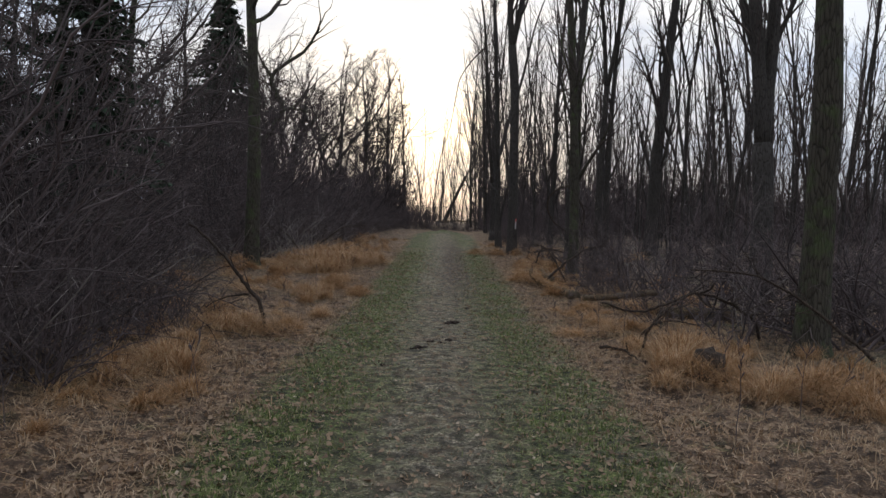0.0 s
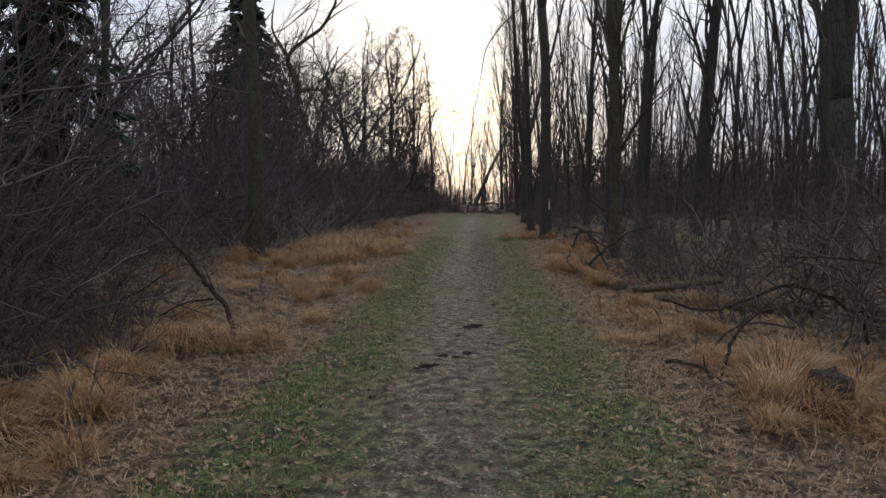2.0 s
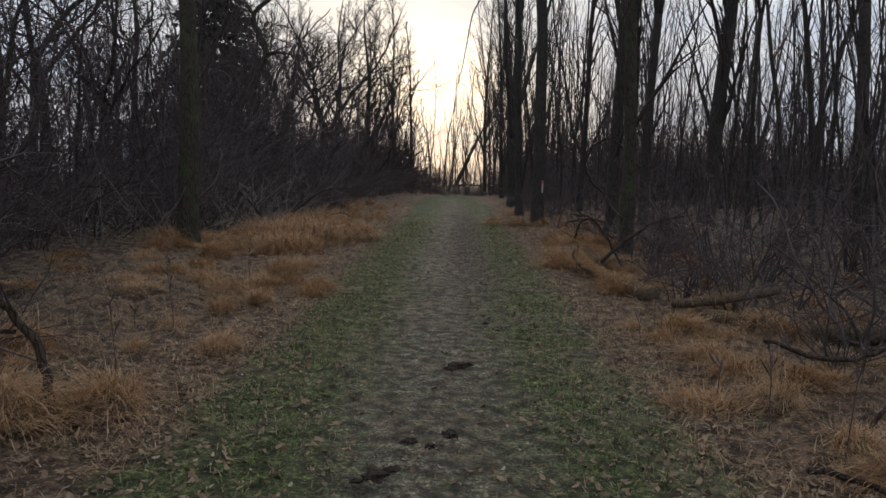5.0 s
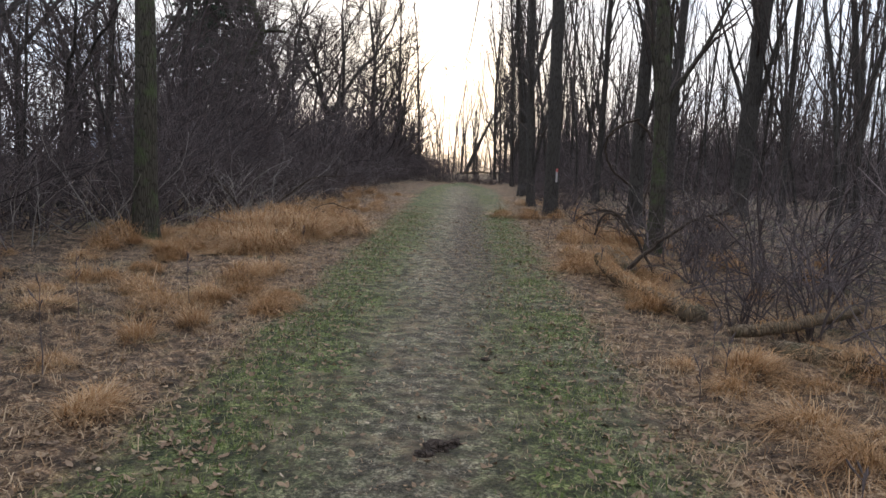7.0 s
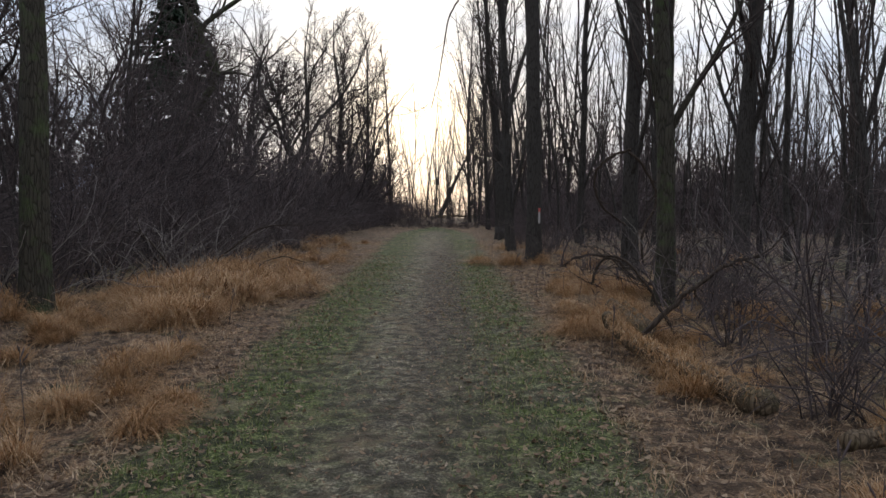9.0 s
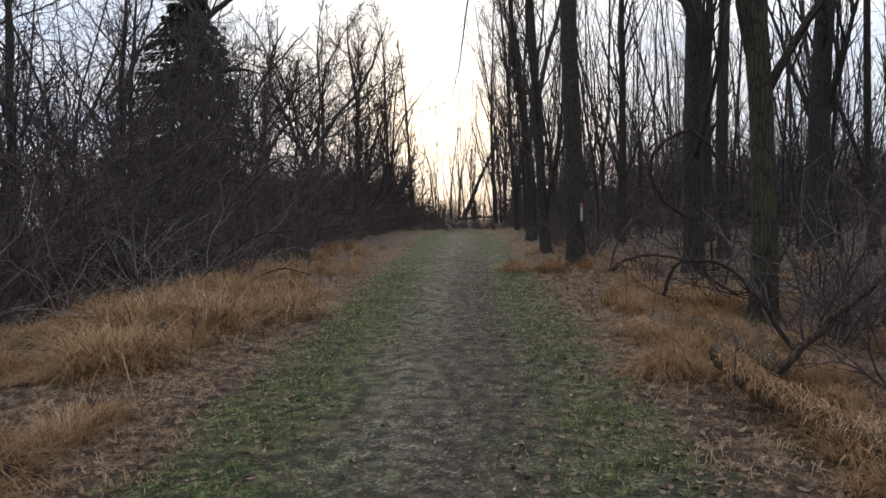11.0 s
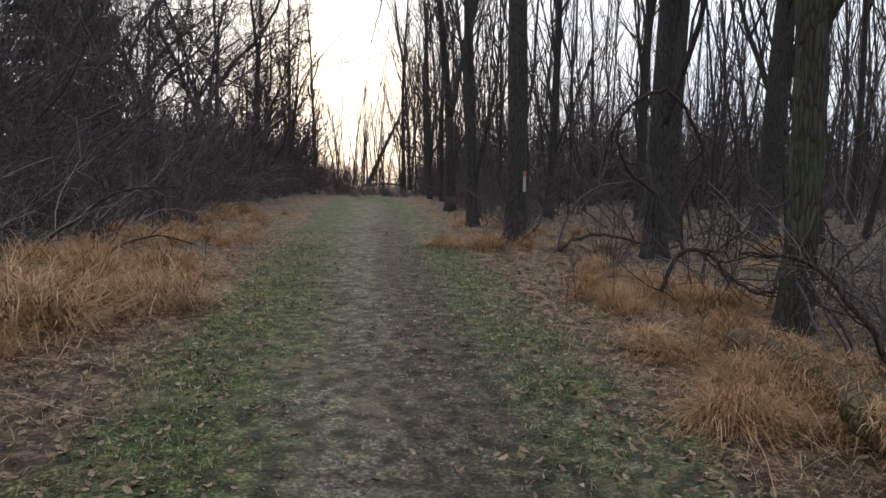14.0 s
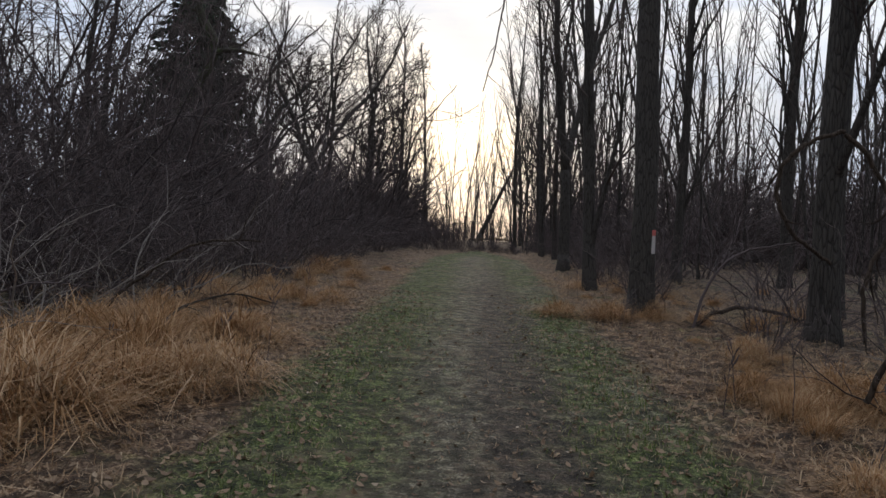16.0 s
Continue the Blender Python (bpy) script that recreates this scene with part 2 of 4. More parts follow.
    # matted clumps a hand across, the shade of the hollows between put into the colour
    clump_shade = ramp(n, l, noise_tex(n, l, co, 8.5, 3, 0.55), (0.39, (0.38, 0.36, 0.34)), (0.5, (0.95, 0.95, 0.95)), (0.60, (1.5, 1.46, 1.4)))
    col = mix(n, l, 1.0, col, clump_shade, "MULTIPLY")
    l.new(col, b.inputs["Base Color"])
    bump(n, l, b, math_node(n, l, "MULTIPLY_ADD", crumb, 1.6, fine), 1.0, 0.05)
    return m


GROUND = ground_material()


# ---- ground ----
def rise(y):
    """The trail climbs gently from 11.5 m on, less so past its far end."""
    s = max(0.0, min(y, 46.0) - 11.5)
    return 0.0335 * (s - 1.5 * (1 - math.exp(-s / 1.5))) + 0.017 * max(0.0, min(y, 80.0) - 46.0)


def height(x, y):
    z = rise(y)
    d = abs(x)
    away = min(1.0, max(0.0, (d - 1.4) / 1.2))
    z += 0.020 * noise.noise((x * 2.1, y * 2.1, 0)) * (0.5 + away) + (0.010 + 0.045 * away) * noise.noise((x * 7.5, y * 7.5, 5.0)) + away * (0.10 * noise.noise((x * 0.55, y * 0.55, 7.0)) + 0.10 * abs(noise.noise((x * 2.6, y * 2.6, 3.0))))
    if d < 1.6:
        z -= 0.008 * (math.exp(-((x - 0.45) / 0.3) ** 2) + math.exp(-((x + 0.55) / 0.3) ** 2))
    return z


def grid_mesh(name, xs, ys, zf, mat):
    nx = len(xs)
    verts = [(x, y, zf(x, y)) for y in ys for x in xs]
    faces = [(j * nx + i, j * nx + i + 1, (j + 1) * nx + i + 1, (j + 1) * nx + i) for j in range(len(ys) - 1) for i in range(nx - 1)]
    me = bpy.data.meshes.new(name)
    me.from_pydata(verts, [], faces)
    me.polygons.foreach_set("use_smooth", [True] * len(me.polygons))
    me.materials.append(mat)
    return me


def spaced(near, far, step, grow=1.22):
    out = [0.0]
    s = step
    while out[-1] < far:
        if out[-1] > near:
            s *= grow
        out.append(out[-1] + s)
    return out


right = spaced(5.4, 2500, 0.085, 1.12)
gx = [-v for v in right[:0:-1]] + right
gy = [-v for v in spaced(3, 2500, 0.3, 1.3)[:0:-1]] + spaced(25, 2500, 0.10, 1.1)
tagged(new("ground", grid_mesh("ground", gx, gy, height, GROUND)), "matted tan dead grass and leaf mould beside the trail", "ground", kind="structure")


def path_height(x, y):
    return height(x, y) + 0.012 + 0.009 * noise.noise((x * 13, y * 13, 2.0)) - 0.06 * max(0.0, (abs(x - 0.03) - 1.55) / 0.2)


px = [0.03 + i * 0.05 for i in range(-36, 37)]
py = [-3 + i * 0.055 for i in range(510)] + [25.1 + i * 0.2 for i in range(180)]
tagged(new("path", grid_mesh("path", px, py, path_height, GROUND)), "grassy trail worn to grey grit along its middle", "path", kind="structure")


# ---- mesh helpers ----
def part(name, me, mat, parent=None, label=""):
    ob = new(name, me)
    if mat:
        me.materials.append(mat)
    if parent:
        ob.parent = parent
    if label:
        ob["label"] = label
    return ob


def raw_mesh(name, verts, faces, smooth=True):
    me = bpy.data.meshes.new(name)
    me.from_pydata(verts, [], faces)
    if smooth:
        me.polygons.foreach_set("use_smooth", [True] * len(me.polygons))
    me.update()
    return me


def tubes(name, runs):
    """One mesh from runs of (points, radii, sides)."""
    verts, faces = [], []
    for pts, radii, sides, *rough in runs:
        base = len(verts)
        p = np.asarray(pts, float)
        tan = np.gradient(p, axis=0)
        tan /= np.linalg.norm(tan, axis=1)[:, None] + 1e-9
        ref = np.array([0.31, 0.92, 0.17]) if abs(tan[0][2]) > 0.5 else np.array([0.13, 0.21, 0.95])
        u = np.cross(tan, ref)
        u /= np.linalg.norm(u, axis=1)[:, None] + 1e-9
        v = np.cross(tan, u)
        a = np.arange(sides) * 2 * math.pi / sides
        ring = p[:, None, :] + np.asarray(radii)[:, None, None] * (u[:, None, :] * np.cos(a)[None, :, None] + v[:, None, :] * np.sin(a)[None, :, None])
        if rough:
            for i in range(len(p)):
                for k in range(sides):
                    s = 1 + rough[0] * (noise.noise((2.2 * math.cos(a[k]), 2.2 * math.sin(a[k]), p[i][2] * 0.8)) + 0.5 * noise.noise((6 * math.cos(a[k]), 6 * math.sin(a[k]), p[i][2] * 0.5)))
                    ring[i, k] = p[i] + (ring[i, k] - p[i]) * s
        verts.extend(map(tuple, ring.reshape(-1, 3)))
        for i in range(len(p) - 1):
            for k in range(sides):
                q = base + i * sides
                faces.append((q + k, q + (k + 1) % sides, q + sides + (k + 1) % sides, q + sides + k))
        verts.append(tuple(p[-1] + tan[-1] * radii[-1]))
        tip, q = len(verts) - 1, base + (len(p) - 1) * sides
        faces.extend((q + k, q + (k + 1) % sides, tip) for k in range(sides))
        if radii[0] > 0.03:
            verts.append(tuple(p[0] - tan[0] * radii[0] * 0.25))
            faces.extend((base + (k + 1) % sides, base + k, len(verts) - 1) for k in range(sides))
    return raw_mesh(name, verts, faces)


def unit(v):
    return v / (np.linalg.norm(v) + 1e-9)


def sweep(rng, p, d, length, n, wob, up):
    pts = [np.array(p, float)]
    d = unit(np.array(d, float))
    for _ in range(n):
        d = unit(d + rng.normal(0, wob, 3) + np.array((0, 0, up)))
        pts.append(pts[-1] + d * length / n)
    return np.array(pts)


def off_shoot(rng, d, angle):
    side = unit(np.cross(d, rng.normal(0, 1, 3)))
    return unit(d * math.cos(angle) + side * math.sin(angle))


def along(pts, f):
    k = f * (len(pts) - 1)
    i = min(int(k), len(pts) - 2)
    return pts[i] + (pts[i + 1] - pts[i]) * (k - i), unit(pts[i + 1] - pts[i])


def taper(r0, r1, n, power=1.0):
    return [r1 + (r0 - r1) * (1 - i / n) ** power for i in range(n + 1)]


def sprays(rng, pts, r, length, count, angle, wob, up, depth, out, lo=0.25, least=0.004):
    """Side shoots along a run, and shoots on those in turn."""
    for i in range(count):
        f = lo + (1 - lo) * (i + rng.random()) / count
        p, d = along(pts, min(f, 0.99))
        ln = length * (1.15 - 0.7 * f) * rng.uniform(0.6, 1.25)
        rr = max(least, r * (1.05 - 0.75 * f) * 0.55)
        seg = 4 if depth > 1 else 2
        q = sweep(rng, p, off_shoot(rng, d, angle * rng.uniform(0.7, 1.3)), ln, seg, wob * (1.0 if depth > 1 else 1.5), up)
        out.append((q, taper(rr, least * 0.6, seg), 4 if depth > 1 else 3))
        if depth > 1:
            sprays(rng, q, rr, ln * 0.5, max(3, int(count * 0.55)), angle, wob, up, depth - 1, out, 0.2, least)


def flared(pts, radii, r):
    """Adds the root flare under a trunk."""
    d = unit(pts[1] - pts[0])
    low = [pts[0] + d * s for s in (-0.15, 0.06, 0.22, 0.5)]
    return np.array(low + list(pts[1:])), [r * 1.5, r * 1.32, r * 1.14, r * 1.03] + list(radii[1:])


def tree_meshes(seed, diam, tall, lean=(0.0, 0.0), fork=0.0, fork_gap=0.2, limbs=12, first=0.3, angle=0.45, limb_len=0.3, wob=0.05, up=0.06,
                sub=8, depth=2, sides=12, least=0.006, trunk_wob=0.018):
    """Trunk runs (with leaders where it forks), limb runs and twig runs, base at the origin."""
    rng = np.random.default_rng(seed)
    r = diam / 2
    n = 22
    d0 = unit(np.array((lean[0], lean[1], 1.0)))
    trunks = []
    if fork:
        stem, radii = flared(sweep(rng, (0, 0, 0), d0, tall * fork, 10, trunk_wob, 0.0), taper(r, r * 0.82, 10), r)
        trunks.append((stem, radii, sides, 0.10))
        side = rng.normal(0, 1, 3)
        side[2] = 0
        side = unit(side) if fork_gap > 0 else np.array((1.0, 0, 0))
        for s in (1, -1):
            g = abs(fork_gap) * rng.uniform(0.7, 1.2) * s
            q = sweep(rng, stem[-1] - np.array((0, 0, 0.1)), d0 + side * g, tall * (1 - fork), n, trunk_wob * 2, 0.012)
            trunks.append((q, taper(r * 0.66, 0.02, n, 0.9), sides - 2, 0.08))
    else:
        q, radii = flared(sweep(rng, (0, 0, 0), d0, tall, n, trunk_wob, 0.0), taper(r, 0.02, n, 0.9), r)
        trunks.append((q, radii, sides, 0.10))
    limb_runs, twig_runs = [], []
    hosts = trunks[1:] if fork else trunks
    for i in range(limbs):
        pts, radii = hosts[i % len(hosts)][:2]
        f = (first if not fork else max(0.05, (first - fork) / (1 - fork))) + (1 - first) * 0.95 * ((i + rng.random()) / limbs) ** 1.1
        f = min(f, 0.96)
        p, d = along(pts, f)
        rr = radii[min(int(f * (len(radii) - 1)), len(radii) - 2)] * rng.uniform(0.28, 0.5)
        ln = tall * limb_len * (1.2 - 0.8 * f) * rng.uniform(0.7, 1.3)
        q = sweep(rng, p, off_shoot(rng, d, angle * rng.uniform(0.7, 1.35)), ln, 8, wob, up)
        limb_runs.append((q, taper(max(rr, least * 2), least, 8), 6))
        sprays(rng, q, max(rr, least * 2), ln * 0.45, sub, 0.6, wob * 1.4, up, depth, twig_runs, 0.2, least)
    return trunks, limb_runs, twig_runs


def make_tree(label, x, y, bark=BARK, split_limbs=True, category="tree", group="", name="tree", **shape):
    """tree > trunk, limbs, twigs"""
    tr, li, tw = tree_meshes(**shape)
    top = new(name)
    part("trunk", tubes("trunk", tr), bark, top)
    if split_limbs:
        for run in li:
            part("limb", tubes("limb", [run]), bark, top)
        tagged(part("crown", tubes("crown", tw), TWIG, top), kind="stuff")
    else:
        tagged(part("crown", tubes("crown", li + tw), TWIG, top), kind="stuff")
    top.matrix_basis = pose(x, y, height(x, y))
    return tagged(top, label, category, group)


# ---- trees along the trail ----
STRAIGHT = dict(first=0.2, angle=0.36, limb_len=0.2, wob=0.07, up=0.07, sub=7, depth=2)
W = "woodland trees beside the trail"
make_tree("tall bare grey-barked tree with a forked top beside the trail", 2.65, 26.4, group=W, seed=11, diam=0.39, tall=19, fork=0.42, fork_gap=0.12, limbs=26, **STRAIGHT)
make_tree("slim bare tree leaning over the trail edge", 2.45, 30.2, group=W, seed=12, diam=0.28, tall=17, lean=(-0.05, 0), limbs=16, **{**STRAIGHT, "first": 0.14, "limb_len": 0.24})
make_tree("thick bare tree with furrowed grey bark", 4.5, 24.4, group=W, seed=13, diam=0.36, tall=20, lean=(-0.06, 0), limbs=26, **STRAIGHT)
make_tree("furrowed straight tree rising from brambles", 3.68, 19.5, bark=BARK_MOSS, group=W, seed=14, diam=0.29, tall=18, lean=(0.01, 0), limbs=26, **STRAIGHT)
make_tree("large bare tree with a broken side stub", 8.2, 27.5, group=W, seed=15, diam=0.52, tall=20, lean=(0.08, 0), limbs=26, **STRAIGHT)
make_tree("twin-stemmed bare tree forking low down", 7.3, 15.8, group=W, seed=16, diam=0.52, tall=18, fork=0.2, fork_gap=-0.09, limbs=26, **STRAIGHT)
make_tree("stout dark tree standing in red-brown grass", 4.75, 8.8, bark=BARK_MOSS, group=W, seed=17, diam=0.40, tall=17, limbs=10, **{**STRAIGHT, "first": 0.42})
make_tree("bare tree with two rising leaders", 6.15, 27.4, group=W, seed=18, diam=0.28, tall=19, fork=0.35, fork_gap=0.14, limbs=26, **STRAIGHT)
make_tree("slender bare woodland tree", 7.75, 33.0, group=W, seed=19, diam=0.30, tall=19, limbs=26, **STRAIGHT)
make_tree("thin bare tree among brambles", 5.2, 33.5, group=W, seed=21, diam=0.26, tall=17, limbs=26, **STRAIGHT)
make_tree("thin forked bare tree", 11.0, 24.0, group=W, seed=22, diam=0.36, tall=16, fork=0.4, fork_gap=0.2, limbs=26, **STRAIGHT)
L = "trees over the hedge of brush"
make_tree("tall dark tree standing in dense brush", -5.05, 18.4, bark=BARK_MOSS, group=L, seed=31, diam=0.40, tall=15, lean=(0.01, 0), limbs=9, first=0.4, angle=0.9, limb_len=0.3, wob=0.16, up=0.04, sub=7, depth=2)
CROOK = dict(first=0.2, angle=0.75, limb_len=0.34, wob=0.2, up=0.06, sub=12, depth=2, trunk_wob=0.06, least=0.010)
make_tree("wide crooked bare tree against the evening sky", -8.3, 47, group=L, seed=32, diam=0.40, tall=12, fork=0.3, fork_gap=0.4, limbs=22, **CROOK)
make_tree("twisted bare tree with a spreading crown", -11.2, 50, group=L, seed=33, diam=0.42, tall=12, fork=0.35, fork_gap=0.35, limbs=22, **CROOK)
make_tree("dense rounded bare tree against the glow", -6.0, 53, group=L, seed=34, diam=0.42, tall=12.5, limbs=28, **CROOK)
make_tree("bare tree with upswept branches", -4.6, 56, group=L, seed=35, diam=0.3, tall=13, limbs=26, **{**STRAIGHT, "first": 0.1, "limb_len": 0.3, "least": 0.011})
make_tree("thin wispy bare tree near the setting sun", -3.4, 60, group=L, seed=36, diam=0.24, tall=13, limbs=26, **{**STRAIGHT, "first": 0.1, "least": 0.011})
make_tree("dead tree leaning over the far end of the trail", 0.1, 80, group=L, seed=38, diam=0.5, tall=10.5, lean=(0.40, 0), limbs=4, **{**STRAIGHT, "first": 0.4, "up": 0.03})
make_tree("bare tree with rising thin branches at the trail edge", 2.6, 36, group=W, seed=39, diam=0.34, tall=15, fork=0.2, fork_gap=0.3, limbs=18, **{**STRAIGHT, "first": 0.22})


for k, (x, y, d) in enumerate(((3.0, 38.5, 0.2), (2.7, 44.0, 0.22), (3.1, 50.5, 0.24), (2.3, 57.0, 0.24))):
    make_tree("bare tree with fine upswept twigs over the trail gap", x, y, group=W, seed=140 + k, diam=d, tall=12.5 + k, lean=(-0.025, 0), limbs=24, **{**STRAIGHT, "first": 0.16, "angle": 0.42, "limb_len": 0.26, "least": 0.009})


def spruce(x, y, tall, wide, label, seed, tiers=420, leafy=1.0, size=1.0, low=0.1):
    """spruce > trunk, boughs, needles"""
    rng = np.random.default_rng(seed)
    top = new("spruce")
    part("trunk", tubes("trunk", [(np.array([(0, 0, tall * i / 8) for i in range(9)]), taper(0.3, 0.02, 8), 8)]), BARK, top)
    boughs, verts, faces = [], [], []
    for i in range(tiers):
        f = low + (0.98 - low) * (i / tiers) ** 0.9
        a = rng.uniform(0, 2 * math.pi)
        ln = wide * (1.05 - f) * rng.uniform(0.6, 1.15)
        q = sweep(rng, (0, 0, f * tall), (math.cos(a), math.sin(a), 0.15 - 0.35 * (1 - f)), ln, 5, 0.05, -0.04)
        boughs.append((q, taper(0.035, 0.01, 5), 3))
        for k in range(int(leafy * (14 + 44 * (1 - f)))):
            p, d = along(q, rng.uniform(0.15, 1.0) * 0.99)
            s = rng.uniform(0.3, 0.75) * size
            w = unit(np.cross(d, (0, 0, 1))) * rng.normal(0, 0.5) + d * 0.5 + np.array((0, 0, -rng.uniform(0.1, 0.9)))
            e = p + unit(w) * s
            side = unit(np.cross(w, rng.normal(0, 1, 3))) * rng.uniform(0.06, 0.15) * size
            b = len(verts)
            verts.extend(map(tuple, (p, (p + e) / 2 + side, e, (p + e) / 2 - side)))
            faces.append((b, b + 1, b + 2, b + 3))
    tagged(part("bough", tubes("bough", boughs), BARK, top), kind="stuff")
    tagged(part("foliage", raw_mesh("foliage", verts, faces, False), NEEDLE, top), kind="stuff")
    top.matrix_basis = pose(x, y, height(x, y))
    return tagged(top, label, "tree")


spruce(-20.5, 64, 20.5, 7.4, "tall dark evergreen spruce rising above bare brush", 51, 460, 1.3)
spruce(-6.3, 12.2, 6.8, 2.3, "loose dark evergreen with drooping boughs beside the brush", 52, 130, 1.5, 0.34, 0.3)
spruce(-7.6, 10.6, 7.5, 2.8, "ragged dark evergreen behind tangled brush", 53, 130, 1.5, 0.34, 0.25)
for k, (x, y, d) in enumerate(((-6.6, 13.2, 0.22), (-7.9, 14.0, 0.26), (-7.2, 15.4, 0.2), (-9.2, 11.4, 0.26), (-9.9, 17.5, 0.24))):
    make_tree("slim dark tree in a thicket", x, y, bark=BARK_MOSS, group=L, seed=55 + k, diam=d, tall=12, limbs=14, **{**STRAIGHT, "angle": 0.6, "wob": 0.12})

# ---- far wood: many thin bare trees ----
far_kinds = []
for i in range(6):
    far_kinds.append(make_tree("thin bare tree of the far wood", 0, 0, split_limbs=False, group="trees of the far wood", seed=60 + i, diam=0.095 + 0.022 * i, tall=11.5 + 1.0 * i,
                               fork=(0.0, 0.3, 0.0, 0.45, 0.2, 0.0)[i], fork_gap=0.22, limbs=13, first=0.12, angle=0.36, limb_len=0.24, wob=0.08, up=0.07, sub=6, depth=1, sides=6, least=0.010))
crook_kinds = [make_tree("crooked bare tree behind the brush", 0, 0, split_limbs=False, group="crooked trees behind the brush", seed=70 + i, diam=0.24, tall=8.5 + 1.3 * i, fork=(0.25, 0.0, 0.35)[i], fork_gap=0.4,
                         limbs=12, **{**CROOK, "sub": 9, "sides": 7}) for i in range(3)]
sapling_kinds = [make_tree("thin bare sapling in the woodland", 0, 0, split_limbs=False, category="sapling", name="sapling", group="woodland saplings", seed=75 + i, diam=0.06 + 0.02 * i, tall=6.5 + i, limbs=9, first=0.25,
                           angle=0.5, limb_len=0.26, wob=0.09, up=0.06, sub=4, depth=1, sides=5, least=0.006, trunk_wob=0.03) for i in range(3)]


def scatter(kinds, places, rng, lo=0.8, hi=1.15, tilt=1.6):
    for i, (x, y, s) in enumerate(places):
        t = kinds[i % len(kinds)]
        m = pose(x, y, height(x, y), rng.normal(0, tilt), rng.normal(0, tilt), rng.uniform(0, 360)) @ Matrix.Scale(s * rng.uniform(lo, hi), 4)
        if i < len(kinds):
            t.matrix_basis = m
        else:
            c = copy_thing(t, m)
            c.scale = m.to_scale()


rng = np.random.default_rng(5)
spots = []
tries = 0
while len(spots) < 185 and tries < 9000:
    tries += 1
    y = rng.uniform(24, 100)
    x = rng.uniform(4.0, 10 + y * 0.72)
    if y < 36 and x < 9.5:
        continue
    if min([math.hypot(x - a, y - b) for a, b, c in spots] or [9]) > 1.25:
        spots.append((x, y, 1))
for i in range(30):
    spots.append((rng.uniform(-9, 10), rng.uniform(74, 105), 0.85))
for x, y in ((2.9, 41), (3.4, 47), (2.7, 53), (4.0, 39.5), (3.6, 57), (4.6, 50), (2.9, 62), (5.0, 44), (3.3, 67), (12, 14), (14, 19), (11.5, 9.5), (16, 12), (13.5, 27), (17, 22), (10.5, 20), (-14, 60), (-17, 68), (-25, 55), (-28, 66), (-33, 58), (-22, 45), (-30, 48)):
    spots.append((x, y, 1))
scatter(far_kinds, spots, rng, tilt=2.8)
spots = [(-10.5, 26, 0.8), (-12.5, 31, 0.9), (-14, 36, 1), (-17, 40, 1), (-11, 43, 0.9), (-15, 47, 1.1), (-19, 52, 1.1), (-24, 40, 1.1), (-20, 33, 1), (-16, 25, 0.8), (-13, 19, 0.8), (-18, 18, 0.9), (-26, 30, 1.1), (-7.5, 60, 1.1), (-9.5, 57, 1.0),
         (-13, 58, 1.1), (-5.2, 64, 1.0), (-8, 68, 1.1), (-30, 38, 1.1), (-9.5, 19.5, 0.75), (-11.5, 22, 0.9), (-13.5, 28, 1.0), (-10.5, 33, 0.9), (-15.5, 31, 1.1), (-12, 39, 1.0), (-18.5, 28, 1.1), (-20, 22, 1.1), (-16.5, 36, 1.2), (-22, 36, 1.2), (-9.8, 46, 0.9), (-14.5, 53, 1.1), (-14, 16, 0.9), (-16, 12, 1.0), (-9.2, 23, 0.8), (-10.4, 27.5, 0.95), (-12.2, 25, 1.0), (-14.8, 21, 1.0), (-11.4, 36, 1.0), (-17.5, 45, 1.15), (-21, 44, 1.15), (-9.2, 40, 0.9), (-12, 13, 0.75), (-10, 9.5, 0.8), (-11, 5, 0.9), (-23, 24, 1), (-5.5, 50, 1.1), (-7, 46, 1.1), (-8.8, 52, 1.2), (-10, 56, 1.3), (-6.8, 58, 1.25), (-4.6, 53, 1.05), (-12, 46, 1.15), (-5, 61, 1.2), (-9, 62, 1.3), (-11, 51, 1.2), (-7.6, 49, 1.15), (-13, 50, 1.2)]
scatter(crook_kinds, spots, np.random.default_rng(7))
spots = []
for i in range(110):
    y = rng.uniform(15, 55)
    spots.append((rng.uniform(6.5 if y < 30 else 3.2, 8 + y * 0.6), y, 1))
for i in range(34):
    spots.append((rng.uniform(-4.5, 4.5), rng.uniform(50, 72), 0.7))
for i in range(26):
    y = rng.uniform(10, 50)
    spots.append((-rng.uniform(6.5, 14), y, 0.75))
scatter(sapling_kinds, spots, rng, tilt=4)


# ---- brush ----
def brush_mesh_set(seed, tall, wide, stems, sub, depth, arch, wob, least=0.0035, r=0.018):
    rng = np.random.default_rng(seed)
    st, tw = [], []
    for i in range(stems):
        a, o = rng.uniform(0, 2 * math.pi), rng.uniform(0, wide * 0.18)
        out = rng.uniform(0.12, 0.9) * wide / tall
        d = (math.cos(a) * out, math.sin(a) * out, 1.0)
        ln = tall * rng.uniform(0.55, 1.15)
        q = sweep(rng, (math.cos(a) * o, math.sin(a) * o, -0.05), d, ln, 7, wob, -arch)
        rr = r * rng.uniform(0.5, 1.2)
        st.append((q, taper(rr, least, 7), 5))
        sprays(rng, q, rr, ln * 0.42, sub, 0.75, wob * 1.3, -arch * 0.4, depth, tw, 0.15, least)
    return st, tw


